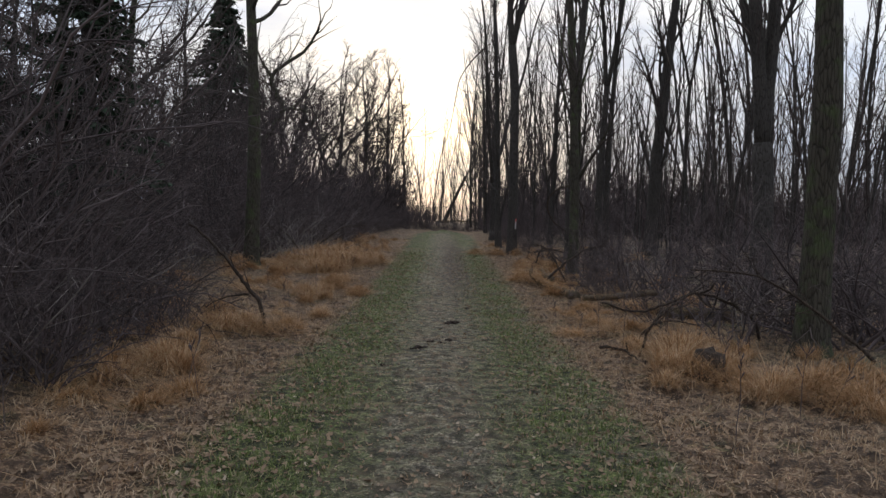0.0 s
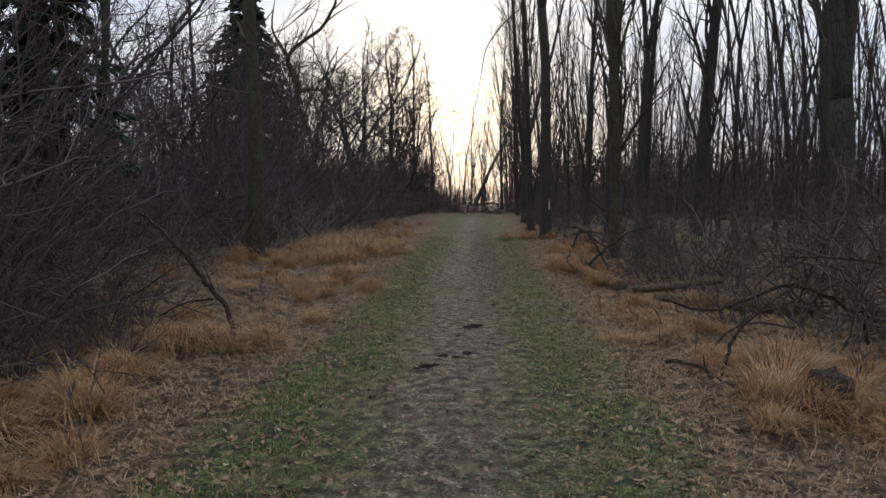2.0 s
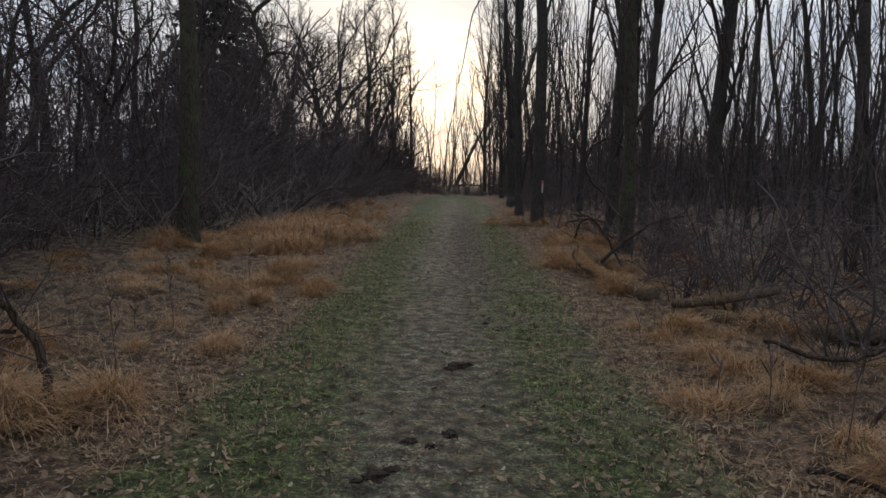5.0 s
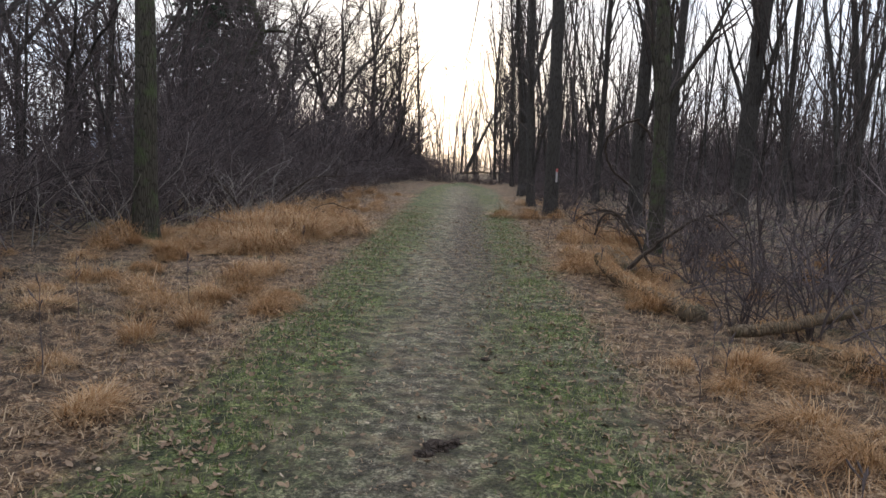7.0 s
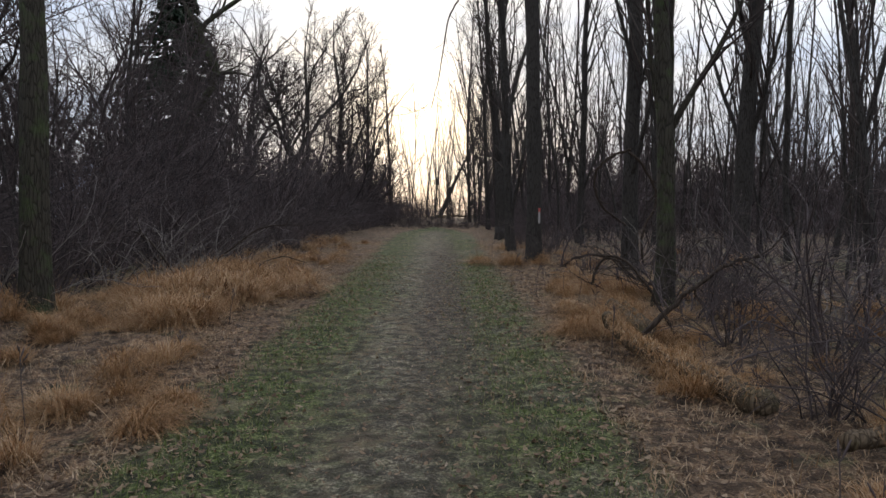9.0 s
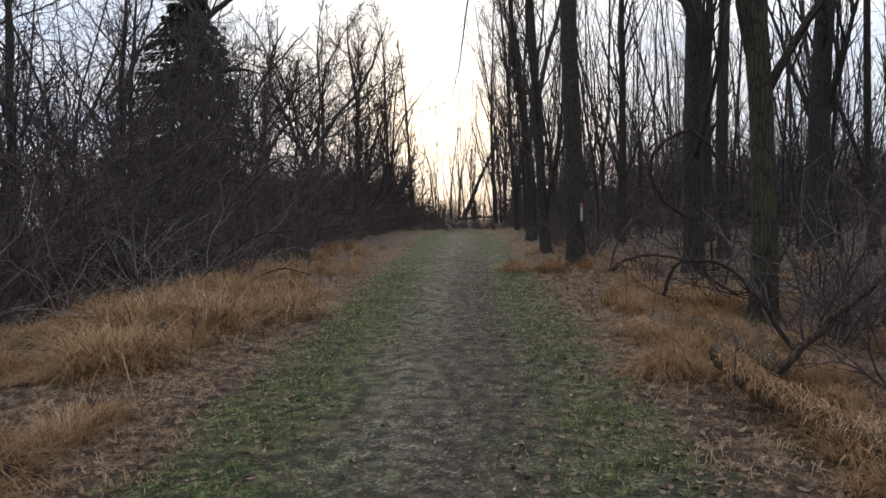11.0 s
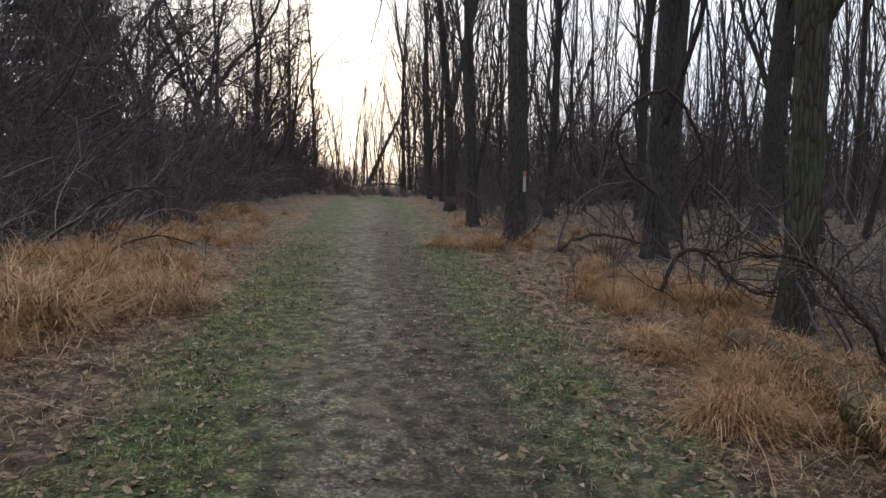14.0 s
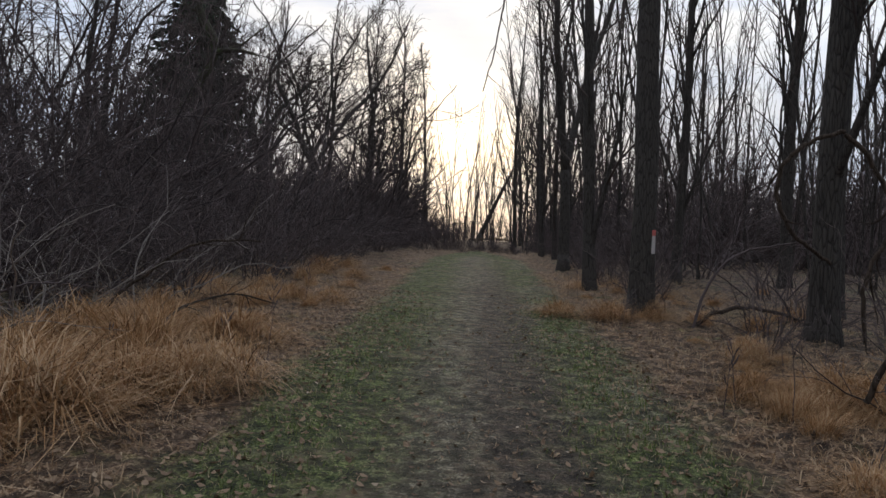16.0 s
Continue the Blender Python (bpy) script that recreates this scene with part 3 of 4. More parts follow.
def make_shrub(label, mat, group, name="shrub", split=5, **shape):
    """shrub > its main stems, and the tangle of thin twigs"""
    st, tw = brush_mesh_set(**shape)
    top = new(name)
    st.sort(key=lambda run: -run[1][0])
    for run in st[:split]:
        part("stem", tubes("stem", [run]), mat, top)
    tagged(part("tangle", tubes("tangle", st[split:] + tw), mat, top), kind="stuff")
    return tagged(top, label, "shrub", group)


def plant(kinds, places, rng, lo=0.8, hi=1.2):
    for i, (x, y, s) in enumerate(places):
        t = kinds[i % len(kinds)]
        m = pose(x, y, height(x, y), rng.normal(0, 5), rng.normal(0, 5), rng.uniform(0, 360)) @ Matrix.Scale(s * rng.uniform(lo, hi), 4)
        if i < len(kinds):
            t.matrix_basis = m
        else:
            c = copy_thing(t, m)
            c.scale = m.to_scale()


def thicket(name, label, meshes, places, rng):
    """Brush too far off to count, as one mesh."""
    sets = []
    for me in meshes:
        co = np.empty(len(me.vertices) * 3)
        me.vertices.foreach_get("co", co)
        sets.append((co.reshape(-1, 3), [tuple(p.vertices) for p in me.polygons]))
    verts, faces = [], []
    for i, (x, y, s) in enumerate(places):
        co, fs = sets[i % len(sets)]
        m = np.array(pose(x, y, height(x, y), rng.normal(0, 5), rng.normal(0, 5), rng.uniform(0, 360)) @ Matrix.Scale(s * rng.uniform(0.8, 1.2), 4))
        base = len(verts)
        verts.extend(map(tuple, co @ m[:3, :3].T + m[:3, 3]))
        faces.extend(tuple(base + v for v in f) for f in fs)
    for me in meshes:
        bpy.data.meshes.remove(me)
    return tagged(part(name, raw_mesh(name, verts, faces), BRUSH), label, "shrub", kind="stuff")


def brush_edge(y):
    """How far left of the trail the brush begins."""
    ys = (0, 6, 10, 12, 15, 18, 20, 22, 26, 35, 50, 70)
    xs = (3.6, 3.6, 3.9, 5.2, 6.6, 6.0, 5.0, 4.4, 4.6, 4.2, 3.6, 3.2)
    return float(np.interp(y, ys, xs))


rng = np.random.default_rng(8)
HEDGE = "thicket of bare brush"
hedge = [make_shrub("dense bare twiggy brush with arching brown stems", BRUSH, HEDGE, seed=80 + i, tall=2.5 + 0.25 * i, wide=2.3, stems=17, sub=7, depth=2, arch=0.03 + 0.012 * i, wob=0.21) for i in range(5)]
places = []
for y in np.arange(3.6, 34, 1.15):
    for k in range(2):
        places.append((-brush_edge(y) - 0.8 - 1.5 * k - rng.uniform(0, 0.8), y + rng.uniform(-0.6, 0.6), 0.9 + 0.12 * k))
for x, y, s in ((3.4, 10.9, 0.5), (4.0, 18.6, 0.55), (4.7, 19.2, 0.6), (3.4, 23.4, 0.5), (5.6, 11.6, 0.7), (5.3, 9.9, 0.6), (3.2, 14.2, 0.45), (3.7, 13.8, 0.6), (3.6, 16.9, 0.6), (4.2, 16.0, 0.7)):
    places.append((x, y, s))
for y in np.arange(5.2, 10.4, 0.42):
    places.append((-3.15 - 0.08 * abs(y - 7.5) - rng.uniform(0, 0.9), y, rng.uniform(0.34, 0.62)))
for y in np.arange(25.5, 48, 1.3):
    places.append((-brush_edge(y) + rng.uniform(-0.5, 0.5), y, rng.uniform(0.5, 0.72)))
    if y > 29:
        places.append((3.2 + rng.uniform(-0.2, 0.6), y, rng.uniform(0.4, 0.6)))
for k in range(12):
    places.append((-1.4 - 0.28 * k, 46.5 + rng.uniform(-1.5, 2.0), rng.uniform(0.35, 0.62)))
    places.append((2.9 + 0.25 * k, 46.5 + rng.uniform(-1.5, 2.0), rng.uniform(0.35, 0.6)))
plant(hedge, places, rng)
tall_kinds = [make_shrub("tall tangled bare shrub arching over the trail edge", BRUSH, "tall tangled shrubs", split=8, seed=90 + i, tall=5.6, wide=4.0, stems=17, sub=9, depth=2, arch=0.035, wob=0.18, r=0.03, least=0.0045) for i in range(3)]
tall_places = [(-5.2, 8.0, 1), (-6.2, 10.4, 1.0), (-6.4, 6.2, 1.1), (-5.2, 5.4, 0.95), (-8.0, 8.6, 1.2), (-8.2, 12.0, 1.0), (-7.8, 14.6, 0.75), (-9.5, 16.5, 0.85), (-10.5, 20.0, 0.9), (-6.8, 4.4, 1.1), (-10.4, 11.0, 1.2), (-8.5, 24.5, 0.75), (-9.5, 29.0, 0.85), (-7.5, 33.5, 0.75), (-4.9, 6.8, 0.9), (-5.8, 9.2, 1.1), (-7.2, 7.4, 1.25), (-9.2, 6.6, 1.3), (-7.0, 11.6, 1.0), (-9.4, 13.8, 1.05), (-8.6, 26.5, 1.2), (-10.4, 30, 1.35), (-9.2, 34, 1.25), (-11.6, 26, 1.4), (-12.6, 33, 1.4), (-11.5, 22.5, 1.3), (-9.0, 21.5, 0.95), (-8.6, 29, 1.3), (-10.2, 33, 1.45), (-8.4, 37, 1.35), (-11, 38, 1.5), (-7.6, 42, 1.2), (-10.5, 43, 1.3)]
plant(tall_kinds, tall_places, np.random.default_rng(3))
pale = [make_shrub("pale grey arching bramble canes", BRUSH_PALE, "pale bramble canes", name="bramble", split=9, seed=100 + i, tall=2.0, wide=2.2, stems=7, sub=5, depth=1, arch=0.06, wob=0.2, r=0.010) for i in range(3)]
places = [(4.6, 19.8, 1.0), (5.4, 18.4, 1.1), (4.9, 10.6, 0.8), (-5.6, 18.8, 0.9), (-4.8, 20.2, 1), (-4.4, 22.0, 1.1), (-4.5, 24.2, 1), (-5.2, 23.2, 1.1)]
for y in np.arange(4.4, 34, 2.1):
    places.append((-brush_edge(y) - rng.uniform(-0.1, 0.9), y, rng.uniform(0.7, 1.15)))
plant(pale, places, rng)
under = [make_shrub("open bare understory shrub with tangled thin branches", BRUSH, "woodland understory", split=5, seed=110 + i, tall=2.1, wide=2.4, stems=11, sub=6, depth=2, arch=0.04, wob=0.2) for i in range(4)]
places = [(4.2, 11.6, 1.0), (5.3, 12.6, 1.1), (4.6, 14.4, 0.9), (5.0, 16.6, 1.0), (3.6, 18.3, 0.8), (4.4, 19.0, 1.0), (3.4, 20.6, 0.7), (5.4, 21.5, 0.9), (4.0, 9.6, 0.8), (5.6, 9.4, 1.1), (6.5, 11.0, 1.1), (3.0, 26.9, 0.6), (3.3, 29.0, 0.8), (5.0, 25.8, 0.9), (6.2, 14.0, 1.1), (7.2, 17.5, 1.1), (6.4, 19.5, 1.0), (8.0, 13.0, 1.2)]
for i in range(52):
    y = rng.uniform(9, 42)
    places.append((rng.uniform(5.4 if y < 30 else 3.8, 8 + y * 0.55), y, rng.uniform(0.7, 1.2)))
plant(under, places, rng)
far_brush = [tubes("brush", sum(brush_mesh_set(seed=115 + i, tall=2.9, wide=3.2, stems=19, sub=7, depth=1, arch=0.02, wob=0.18, least=0.009, r=0.022), [])) for i in range(3)]
places = []
for y in np.arange(34, 70, 1.9):
    for k in range(2):
        places.append((-brush_edge(y) - 0.9 - 2.4 * k - rng.uniform(0, 1.0), y + rng.uniform(-0.8, 0.8), 1.25 + 0.15 * k))
    places.append((rng.uniform(3.6, 5.5), y, rng.uniform(0.7, 1.05)))
for y in np.arange(5, 34, 2.6):
    places.append((-brush_edge(y) - 4.6 - rng.uniform(0, 1.6), y, 1.15))
for i in range(64):
    y = rng.uniform(38, 64)
    places.append((rng.uniform(5, 6 + y * 0.66), y, rng.uniform(1.0, 1.5)))
for x in np.arange(-7, 8.5, 1.1):
    low = 0.34 if -1.2 < x < 3.6 else 1.0
    places.append((x, 52 + rng.uniform(-2, 3), rng.uniform(0.5, 0.75) * (0.3 if low < 1 else 1)))
    places.append((x + 0.5, 60 + rng.uniform(-2, 3), rng.uniform(0.65, 0.9) * low))
    places.append((x * 1.3, 70 + rng.uniform(-3, 4), rng.uniform(0.7, 1.0) * low))
    places.append((x * 1.8, 84 + rng.uniform(-2, 4), rng.uniform(0.9, 1.2)))
    places.append((x * 1.8 + 1, 90 + rng.uniform(-2, 4), rng.uniform(1.0, 1.3)))
for y in np.arange(9, 46, 3.2):
    places.append((13 + y * 0.5 + rng.uniform(-1.5, 1.5), y, 1.1))
for i in range(72):
    y = rng.uniform(42, 76)
    places.append((rng.uniform(5.5, 6 + y * 0.66), y, rng.uniform(1.5, 2.3)))
for i in range(26):
    y = rng.uniform(44, 72)
    places.append((-rng.uniform(5, 15), y, rng.uniform(1.4, 2.0)))
for k in range(46):
    places.append((-1.6 + 0.105 * k + rng.uniform(-0.2, 0.2), rng.uniform(43.8, 49.5), rng.uniform(0.13, 0.21)))
thicket("distant_thicket", "bare brown brush in the distance, tinted mauve for haze", far_brush, places, rng)


# ---- grass ----
def blades(rng, count, place, tall, width, flop, droop=0.8, cuts=((0, 1), (0.4, 0.9), (0.75, 0.65)), floor=0.004):
    """Grass blades that rise and arch over."""
    verts, faces = [], []
    for i in range(count):
        x, y, z = place(i)
        a = rng.uniform(0, 2 * math.pi)
        h = tall * rng.uniform(0.4, 1.25)
        o = flop * rng.uniform(0.15, 1.3)
        n = 1 / math.hypot(1, o)
        dx, dy = math.cos(a) * o * n * h, math.sin(a) * o * n * h
        w = width * rng.uniform(0.6, 1.3)
        sx, sy = -math.sin(a) * w, math.cos(a) * w
        b = len(verts)
        k = droop * min(1.2, o)
        up = 1 + 0.7 * min(1.0, o)
        for s, u in cuts:
            px, py, pz = x + dx * s ** 1.2, y + dy * s ** 1.2, z - 0.01 + h * n * (s * up - k * s * s)
            verts += [(px - sx * u, py - sy * u, pz), (px + sx * u, py + sy * u, pz)]
        verts.append((x + dx, y + dy, max(z + floor, z + h * n * (up - k) - 0.12 * h * k)))
        for c in range(len(cuts) - 1):
            faces.append((b + 2 * c, b + 2 * c + 1, b + 2 * c + 3, b + 2 * c + 2))
        faces.append((b + 2 * len(cuts) - 2, b + 2 * len(cuts) - 1, b + 2 * len(cuts)))
    return verts, faces


FLAT = ((0, 1), (0.55, 0.8))


def tuft_kind(seed, count, tall, wide, dome, flop, label):
    """A tussock: fine blades springing from a low dome in locks, arching out and slumped to one side, with stray blades between."""
    rng = np.random.default_rng(seed)
    lean_x, lean_y = flop * rng.normal(0, 0.35), flop * rng.normal(0, 0.35)
    verts, faces = [], []
    for i in range(count):
        a, q = rng.uniform(0, 2 * math.pi), math.sqrt(rng.random())
        x, y, z = wide * q * math.cos(a), wide * q * math.sin(a), dome * (1 - q * q) - 0.02
        lock = noise.noise((5 * x / wide, 5 * y / wide, seed))
        stray = 1.0 if rng.random() < 0.3 else 0.35
        ox, oy = math.cos(a + 2 * lock) * (0.2 + q) + lean_x + rng.normal(0, stray), math.sin(a + 2 * lock) * (0.2 + q) + lean_y + rng.normal(0, stray)
        h = tall * rng.uniform(0.35, 1.25) * (1 + 0.7 * lock)
        out, rise_by, fall = 0.6 * h * flop, h * rng.uniform(0.7, 1.1), h * rng.uniform(0.35, 1.15) * flop
        n = math.hypot(ox, oy) + 1e-6
        w = rng.uniform(0.0012, 0.0030)
        sx, sy = -oy / n * w, ox / n * w
        b = len(verts)
        for s, u in ((0, 1), (0.4, 0.9), (0.75, 0.6)):
            px, py, pz = x + ox * out * s, y + oy * out * s, max(0.0, z + rise_by * s - fall * s * s)
            verts += [(px - sx * u, py - sy * u, pz), (px + sx * u, py + sy * u, pz)]
        verts.append((x + ox * out, y + oy * out, max(0.004, z + rise_by - fall)))
        faces += [(b, b + 1, b + 3, b + 2), (b + 2, b + 3, b + 5, b + 4), (b + 4, b + 5, b + 6)]
    ob = part("grass_tuft", raw_mesh("grass_tuft", verts, faces, False), DRY)
    return tagged(ob, label, "grass", "tufts of dry grass")


tufts = [tuft_kind(120, 520, 0.30, 0.16, 0.10, 1.05, "tussock of dry orange-tan grass"), tuft_kind(121, 640, 0.34, 0.21, 0.15, 1.3, "flopped tussock of dry tan grass"),
         tuft_kind(122, 560, 0.22, 0.24, 0.07, 1.2, "low matted tussock of dry grass"), tuft_kind(123, 500, 0.38, 0.15, 0.12, 0.8, "upright tussock of dry orange grass"), tuft_kind(124, 700, 0.32, 0.25, 0.24, 1.3, "slumped mound of dry tan grass")]
rng = np.random.default_rng(14)
places = []
for y in np.arange(3.0, 34, 0.68):
    side = brush_edge(y)
    if rng.random() < 0.8:
        places.append((-rng.uniform(2.1, max(2.6, side - 0.3)), y + rng.uniform(-.3, .3), rng.uniform(0.45, 1.0)))
    if rng.random() < 0.75:
        places.append((-rng.uniform(side - 1.0, side + 0.4), y, rng.uniform(0.8, 1.3)))
    if rng.random() < 0.8:
        places.append((rng.uniform(2.1, 4.4), y + rng.uniform(-.3, .3), rng.uniform(0.45, 1.05)))
    if rng.random() < 0.7:
        places.append((rng.uniform(3.6, 7.5), y, rng.uniform(0.7, 1.2)))
for cx, cy, spread, count, size in ((3.1, 7.7, 0.55, 12, 1.15), (3.7, 7.0, 0.4, 6, 1.1), (-3.0, 6.6, 0.35, 5, 1.2), (-2.6, 9.4, 0.4, 6, 1.0), (-2.9, 20.6, 0.55, 14, 1.3), (-3.3, 18.6, 0.4, 8, 1.3), (-3.0, 22.6, 0.4, 6, 1.2),
                                    (2.6, 15.3, 0.3, 5, 1.0), (2.3, 17.4, 0.25, 4, 1.0), (3.0, 21.2, 0.35, 5, 1.15), (2.2, 25.9, 0.35, 5, 1.1), (2.7, 10.6, 0.45, 6, 0.9), (3.0, 12.4, 0.4, 5, 0.95), (-4.0, 19.6, 0.4, 5, 1.3), (-3.2, 26.0, 0.5, 6, 1.2), (-3.6, 19.4, 0.5, 8, 1.55), (-3.5, 21.8, 0.5, 6, 1.5), (-3.0, 17.6, 0.3, 4, 1.3), (2.5, 17.9, 0.22, 7, 0.85), (2.9, 17.2, 0.25, 6, 0.9), (2.62, 18.6, 0.2, 5, 0.9), (3.05, 20.5, 0.3, 8, 1.1)):
    for k in range(count):
        places.append((cx + rng.normal(0, spread), cy + rng.normal(0, spread), size * rng.uniform(0.75, 1.2)))
for x, y in ((-3.9, 16.7), (-3.8, 15.9), (-3.3, 17.4), (-2.4, 15.2), (-2.5, 14.3), (-2.3, 16.1), (-3.0, 19.3), (-3.2, 21.9), (-3.0, 22.7), (-2.8, 24.0), (-1.7, 14.0), (-2.2, 13.3), (-4.8, 17.9), (-4.0, 17.6), (-4.2, 15.0), (-3.3, 14.5), (-2.4, 14.3), (-1.9, 11.0), (-3.3, 17.7), (-4.1, 16.9), (-3.8, 17.6), (-4.2, 14.2), (-1.7, 14.5), (2.4, 21.2), (2.4, 20.5), (3.7, 21.5), (3.3, 20.9), (3.1, 19.4), (2.9, 22.7), (2.8, 22.4), (2.5, 20.8), (2.7, 20.5), (3.1, 20.8), (3.4, 25.8)):
    places += [(x, y, rng.uniform(0.7, 1.0)), (x + rng.normal(0, 0.15), y + rng.normal(0, 0.15), rng.uniform(0.5, 0.8))]
for x, y in ((-2.6, 19.3), (-3.0, 19.8), (-3.2, 20.6), (-2.75, 20.3), (-3.3, 21.3), (-3.6, 20.2), (-2.9, 18.9), (-2.85, 21.2), (-3.5, 19.5)):
    places.append((x, y, rng.uniform(1.6, 2.0)))
for i, (x, y, s) in enumerate(places):
    m = pose(x, y, height(x, y), 0, 0, rng.uniform(0, 360)) @ Matrix.Scale(s, 4)
    if i < 5:
        tufts[i].matrix_basis = m
    else:
        c = copy_thing(tufts[int(rng.integers(5))], m)
        c.scale = m.to_scale()


def stuff(name, verts, faces, mat, label):
    return tagged(part(name, raw_mesh(name, verts, faces, False), mat), label, "grass", kind="stuff")


clump = [(2.2 + 32 * rng.random() ** 1.5, rng.uniform(1.5, 5.4) * rng.choice((-1, 1)), rng.uniform(0.05, 0.22)) for i in range(4200)]


def verge(i):
    cy, cx, r = clump[int(rng.integers(4200))]
    x, y = cx + rng.normal(0, r), cy + rng.normal(0, r)
    return x, y, height(x, y)


def shoulder(i):
    y = 2.2 + 24 * rng.random() ** 1.6
    x = rng.normal(1.15, 0.3) * (1 if rng.random() < 0.5 else -1)
    while noise.noise((x * 1.9, y * 1.9, 11.0)) + 0.4 * noise.noise((x * 6, y * 6, 4.0)) < rng.uniform(-0.5, 0.15):
        y = 2.2 + 24 * rng.random() ** 1.6
        x = rng.normal(1.15, 0.3) * (1 if rng.random() < 0.5 else -1)
    return x, y, path_height(x, y)


def whole_path(i):
    y = 2.2 + 22 * rng.random() ** 1.6
    x = rng.uniform(-1.6, 1.6)
    return x, y, path_height(x, y)


stuff("matted_grass", *blades(rng, 110000, verge, 0.14, 0.0030, 2.4, 1.1, FLAT), STRAW, "flattened straw-coloured dead grass beside the trail")
stuff("trail_grass", *blades(rng, 46000, shoulder, 0.06, 0.0034, 1.6, 0.9, FLAT), GREEN, "short green grass along the trail shoulders")
stuff("worn_grass", *blades(rng, 20000, whole_path, 0.05, 0.0026, 3.0, 1.1, FLAT), STRAW, "thin worn dry grass on the trail")


def leaf_bits(rng, count, place, size):
    verts, faces = [], []
    for i in range(count):
        x, y, z = place(i)
        s = size * rng.uniform(0.5, 1.3)
        m = pose(x, y, z + 0.004 + s * 0.06, rng.normal(0, 20), rng.normal(0, 20), rng.uniform(0, 360))
        b = len(verts)
        c = rng.uniform(0.05, 0.5) * s
        for u, v, w in ((-1, 0, c), (-.35, .55, 0), (.35, .42, 0), (1, .05, c), (.4, -.5, .3 * c), (-.4, -.45, 0)):
            verts.append(tuple(m @ Vector((u * s, v * s, w))))
        faces += [(b, b + 1, b + 2, b + 5), (b + 5, b + 2, b + 3, b + 4)]
    return verts, faces


def edge_leaves(i):
    y = 2.2 + 26 * rng.random() ** 1.5
    x = (1.5 + rng.normal(0, 0.55)) * (1 if rng.random() < 0.5 else -1)
    return x, y, height(x, y) + 0.01


tagged(stuff("leaf_litter", *leaf_bits(rng, 12000, edge_leaves, 0.028), LEAF, "curled brown dead leaves scattered along the trail"), category="leaves")
tagged(stuff("path_litter", *leaf_bits(rng, 4500, whole_path, 0.020), LEAF, "small crumbled dead leaves on the worn trail"), category="leaves")


# ---- fallen wood, stumps and other small things ----
def smooth_run(pts, per=5, jitter=0.0, seed=1):
    """A rounded line through the points given."""
    rng = np.random.default_rng(seed)
    p = np.array([pts[0], *pts, pts[-1]], float)
    out = []
    for i in range(1, len(p) - 2):
        for k in range(per):
            s = k / per
            a, b, c, d = p[i - 1], p[i], p[i + 1], p[i + 2]
            out.append(0.5 * (2 * b + (c - a) * s + (2 * a - 5 * b + 4 * c - d) * s * s + (3 * b - a - 3 * c + d) * s ** 3))
    out.append(p[-2])
    out = np.array(out)
    out[1:-1] += rng.normal(0, jitter, out[1:-1].shape)
    return out


def branch(name, label, category, pts, r0, r1, seed, shoots=4, shoot_len=0.4, mat=DEADWOOD, side_runs=(), sides=8, group=""):
    """A fallen or hanging branch: its stem, and each side shoot."""
    rng = np.random.default_rng(seed)
    base = Vector(pts[0])
    run = smooth_run([Vector(p) - base for p in pts], 5, min(0.012, max(r0, r1) * 0.3), seed)
    ob = part(name, tubes(name, [(run, taper(r0, r1, len(run) - 1), sides, 0.12)]), mat)
    ob.location = base
    for i in range(shoots):
        p, d = along(run, rng.uniform(0.3, 0.97))
        q = sweep(rng, p, off_shoot(rng, d, rng.uniform(0.5, 1.1)), shoot_len * rng.uniform(0.5, 1.3), 6, 0.18, 0.03)
        part("shoot", tubes("shoot", [(q, taper(r1 * 0.8, 0.003, 6), 5)]), mat, ob)
    for s in side_runs:
        q = smooth_run([Vector(p) - base for p in s], 4, r1 * 0.2, seed + 1)
        part("shoot", tubes("shoot", [(q, taper(r0 * 0.55, 0.006, len(q) - 1), 6)]), mat, ob)
    return tagged(ob, label, category, group)


# leaning crooked tree before the spruce
branch("crooked_tree", "dark crooked leaning tree with a bent bare crown", "tree",
       [(-11.6, 38, 1.0), (-11.0, 38, 2.9), (-10.3, 38, 5.0), (-9.0, 38, 7.4), (-9.6, 38, 9.2), (-7.9, 38, 10.6), (-7.0, 37.6, 11.8)], 0.21, 0.06, 201, 14, 3.2, BARK_MOSS,
       (((-9.1, 38, 7.4), (-8.2, 38, 7.5), (-7.4, 38, 7.3)), ((-9.6, 38, 9.2), (-10.4, 38, 10.6), (-10.2, 38, 12.5))), 10)
branch("fallen_branch", "dark bare stick leaning out of the brush", "branch", [(-2.30, 9.12, 0.05), (-2.39, 9.17, 0.39), (-2.55, 9.18, 0.60), (-2.73, 9.20, 0.82), (-2.91, 9.22, 1.03), (-3.12, 9.25, 1.23), (-3.41, 9.30, 1.43)], 0.030, 0.013, 202, 3, 0.4,
       side_runs=(((-2.55, 9.17, 0.52), (-2.69, 9.16, 0.51), (-2.86, 9.14, 0.47), (-3.10, 9.10, 0.34)),))
FB = "fallen branches by the trail"
branch("fallen_branch", "short dark stick lying at the trail edge", "branch", [(2.02, 8.62, 0.07), (2.22, 8.46, 0.09), (2.30, 8.05, 0.06), (2.36, 7.68, 0.03)], 0.02, 0.011, 203, 2, 0.25, group=FB)
branch("fallen_branch", "forked dead branch over orange grass", "branch", [(2.30, 9.85, 0.50), (2.83, 9.8, 0.40), (3.2, 9.8, 0.52), (3.75, 9.85, 0.68), (4.5, 10.0, 0.35), (4.7, 10.1, 0.0)], 0.014, 0.024, 204, 5, 0.5, group=FB)
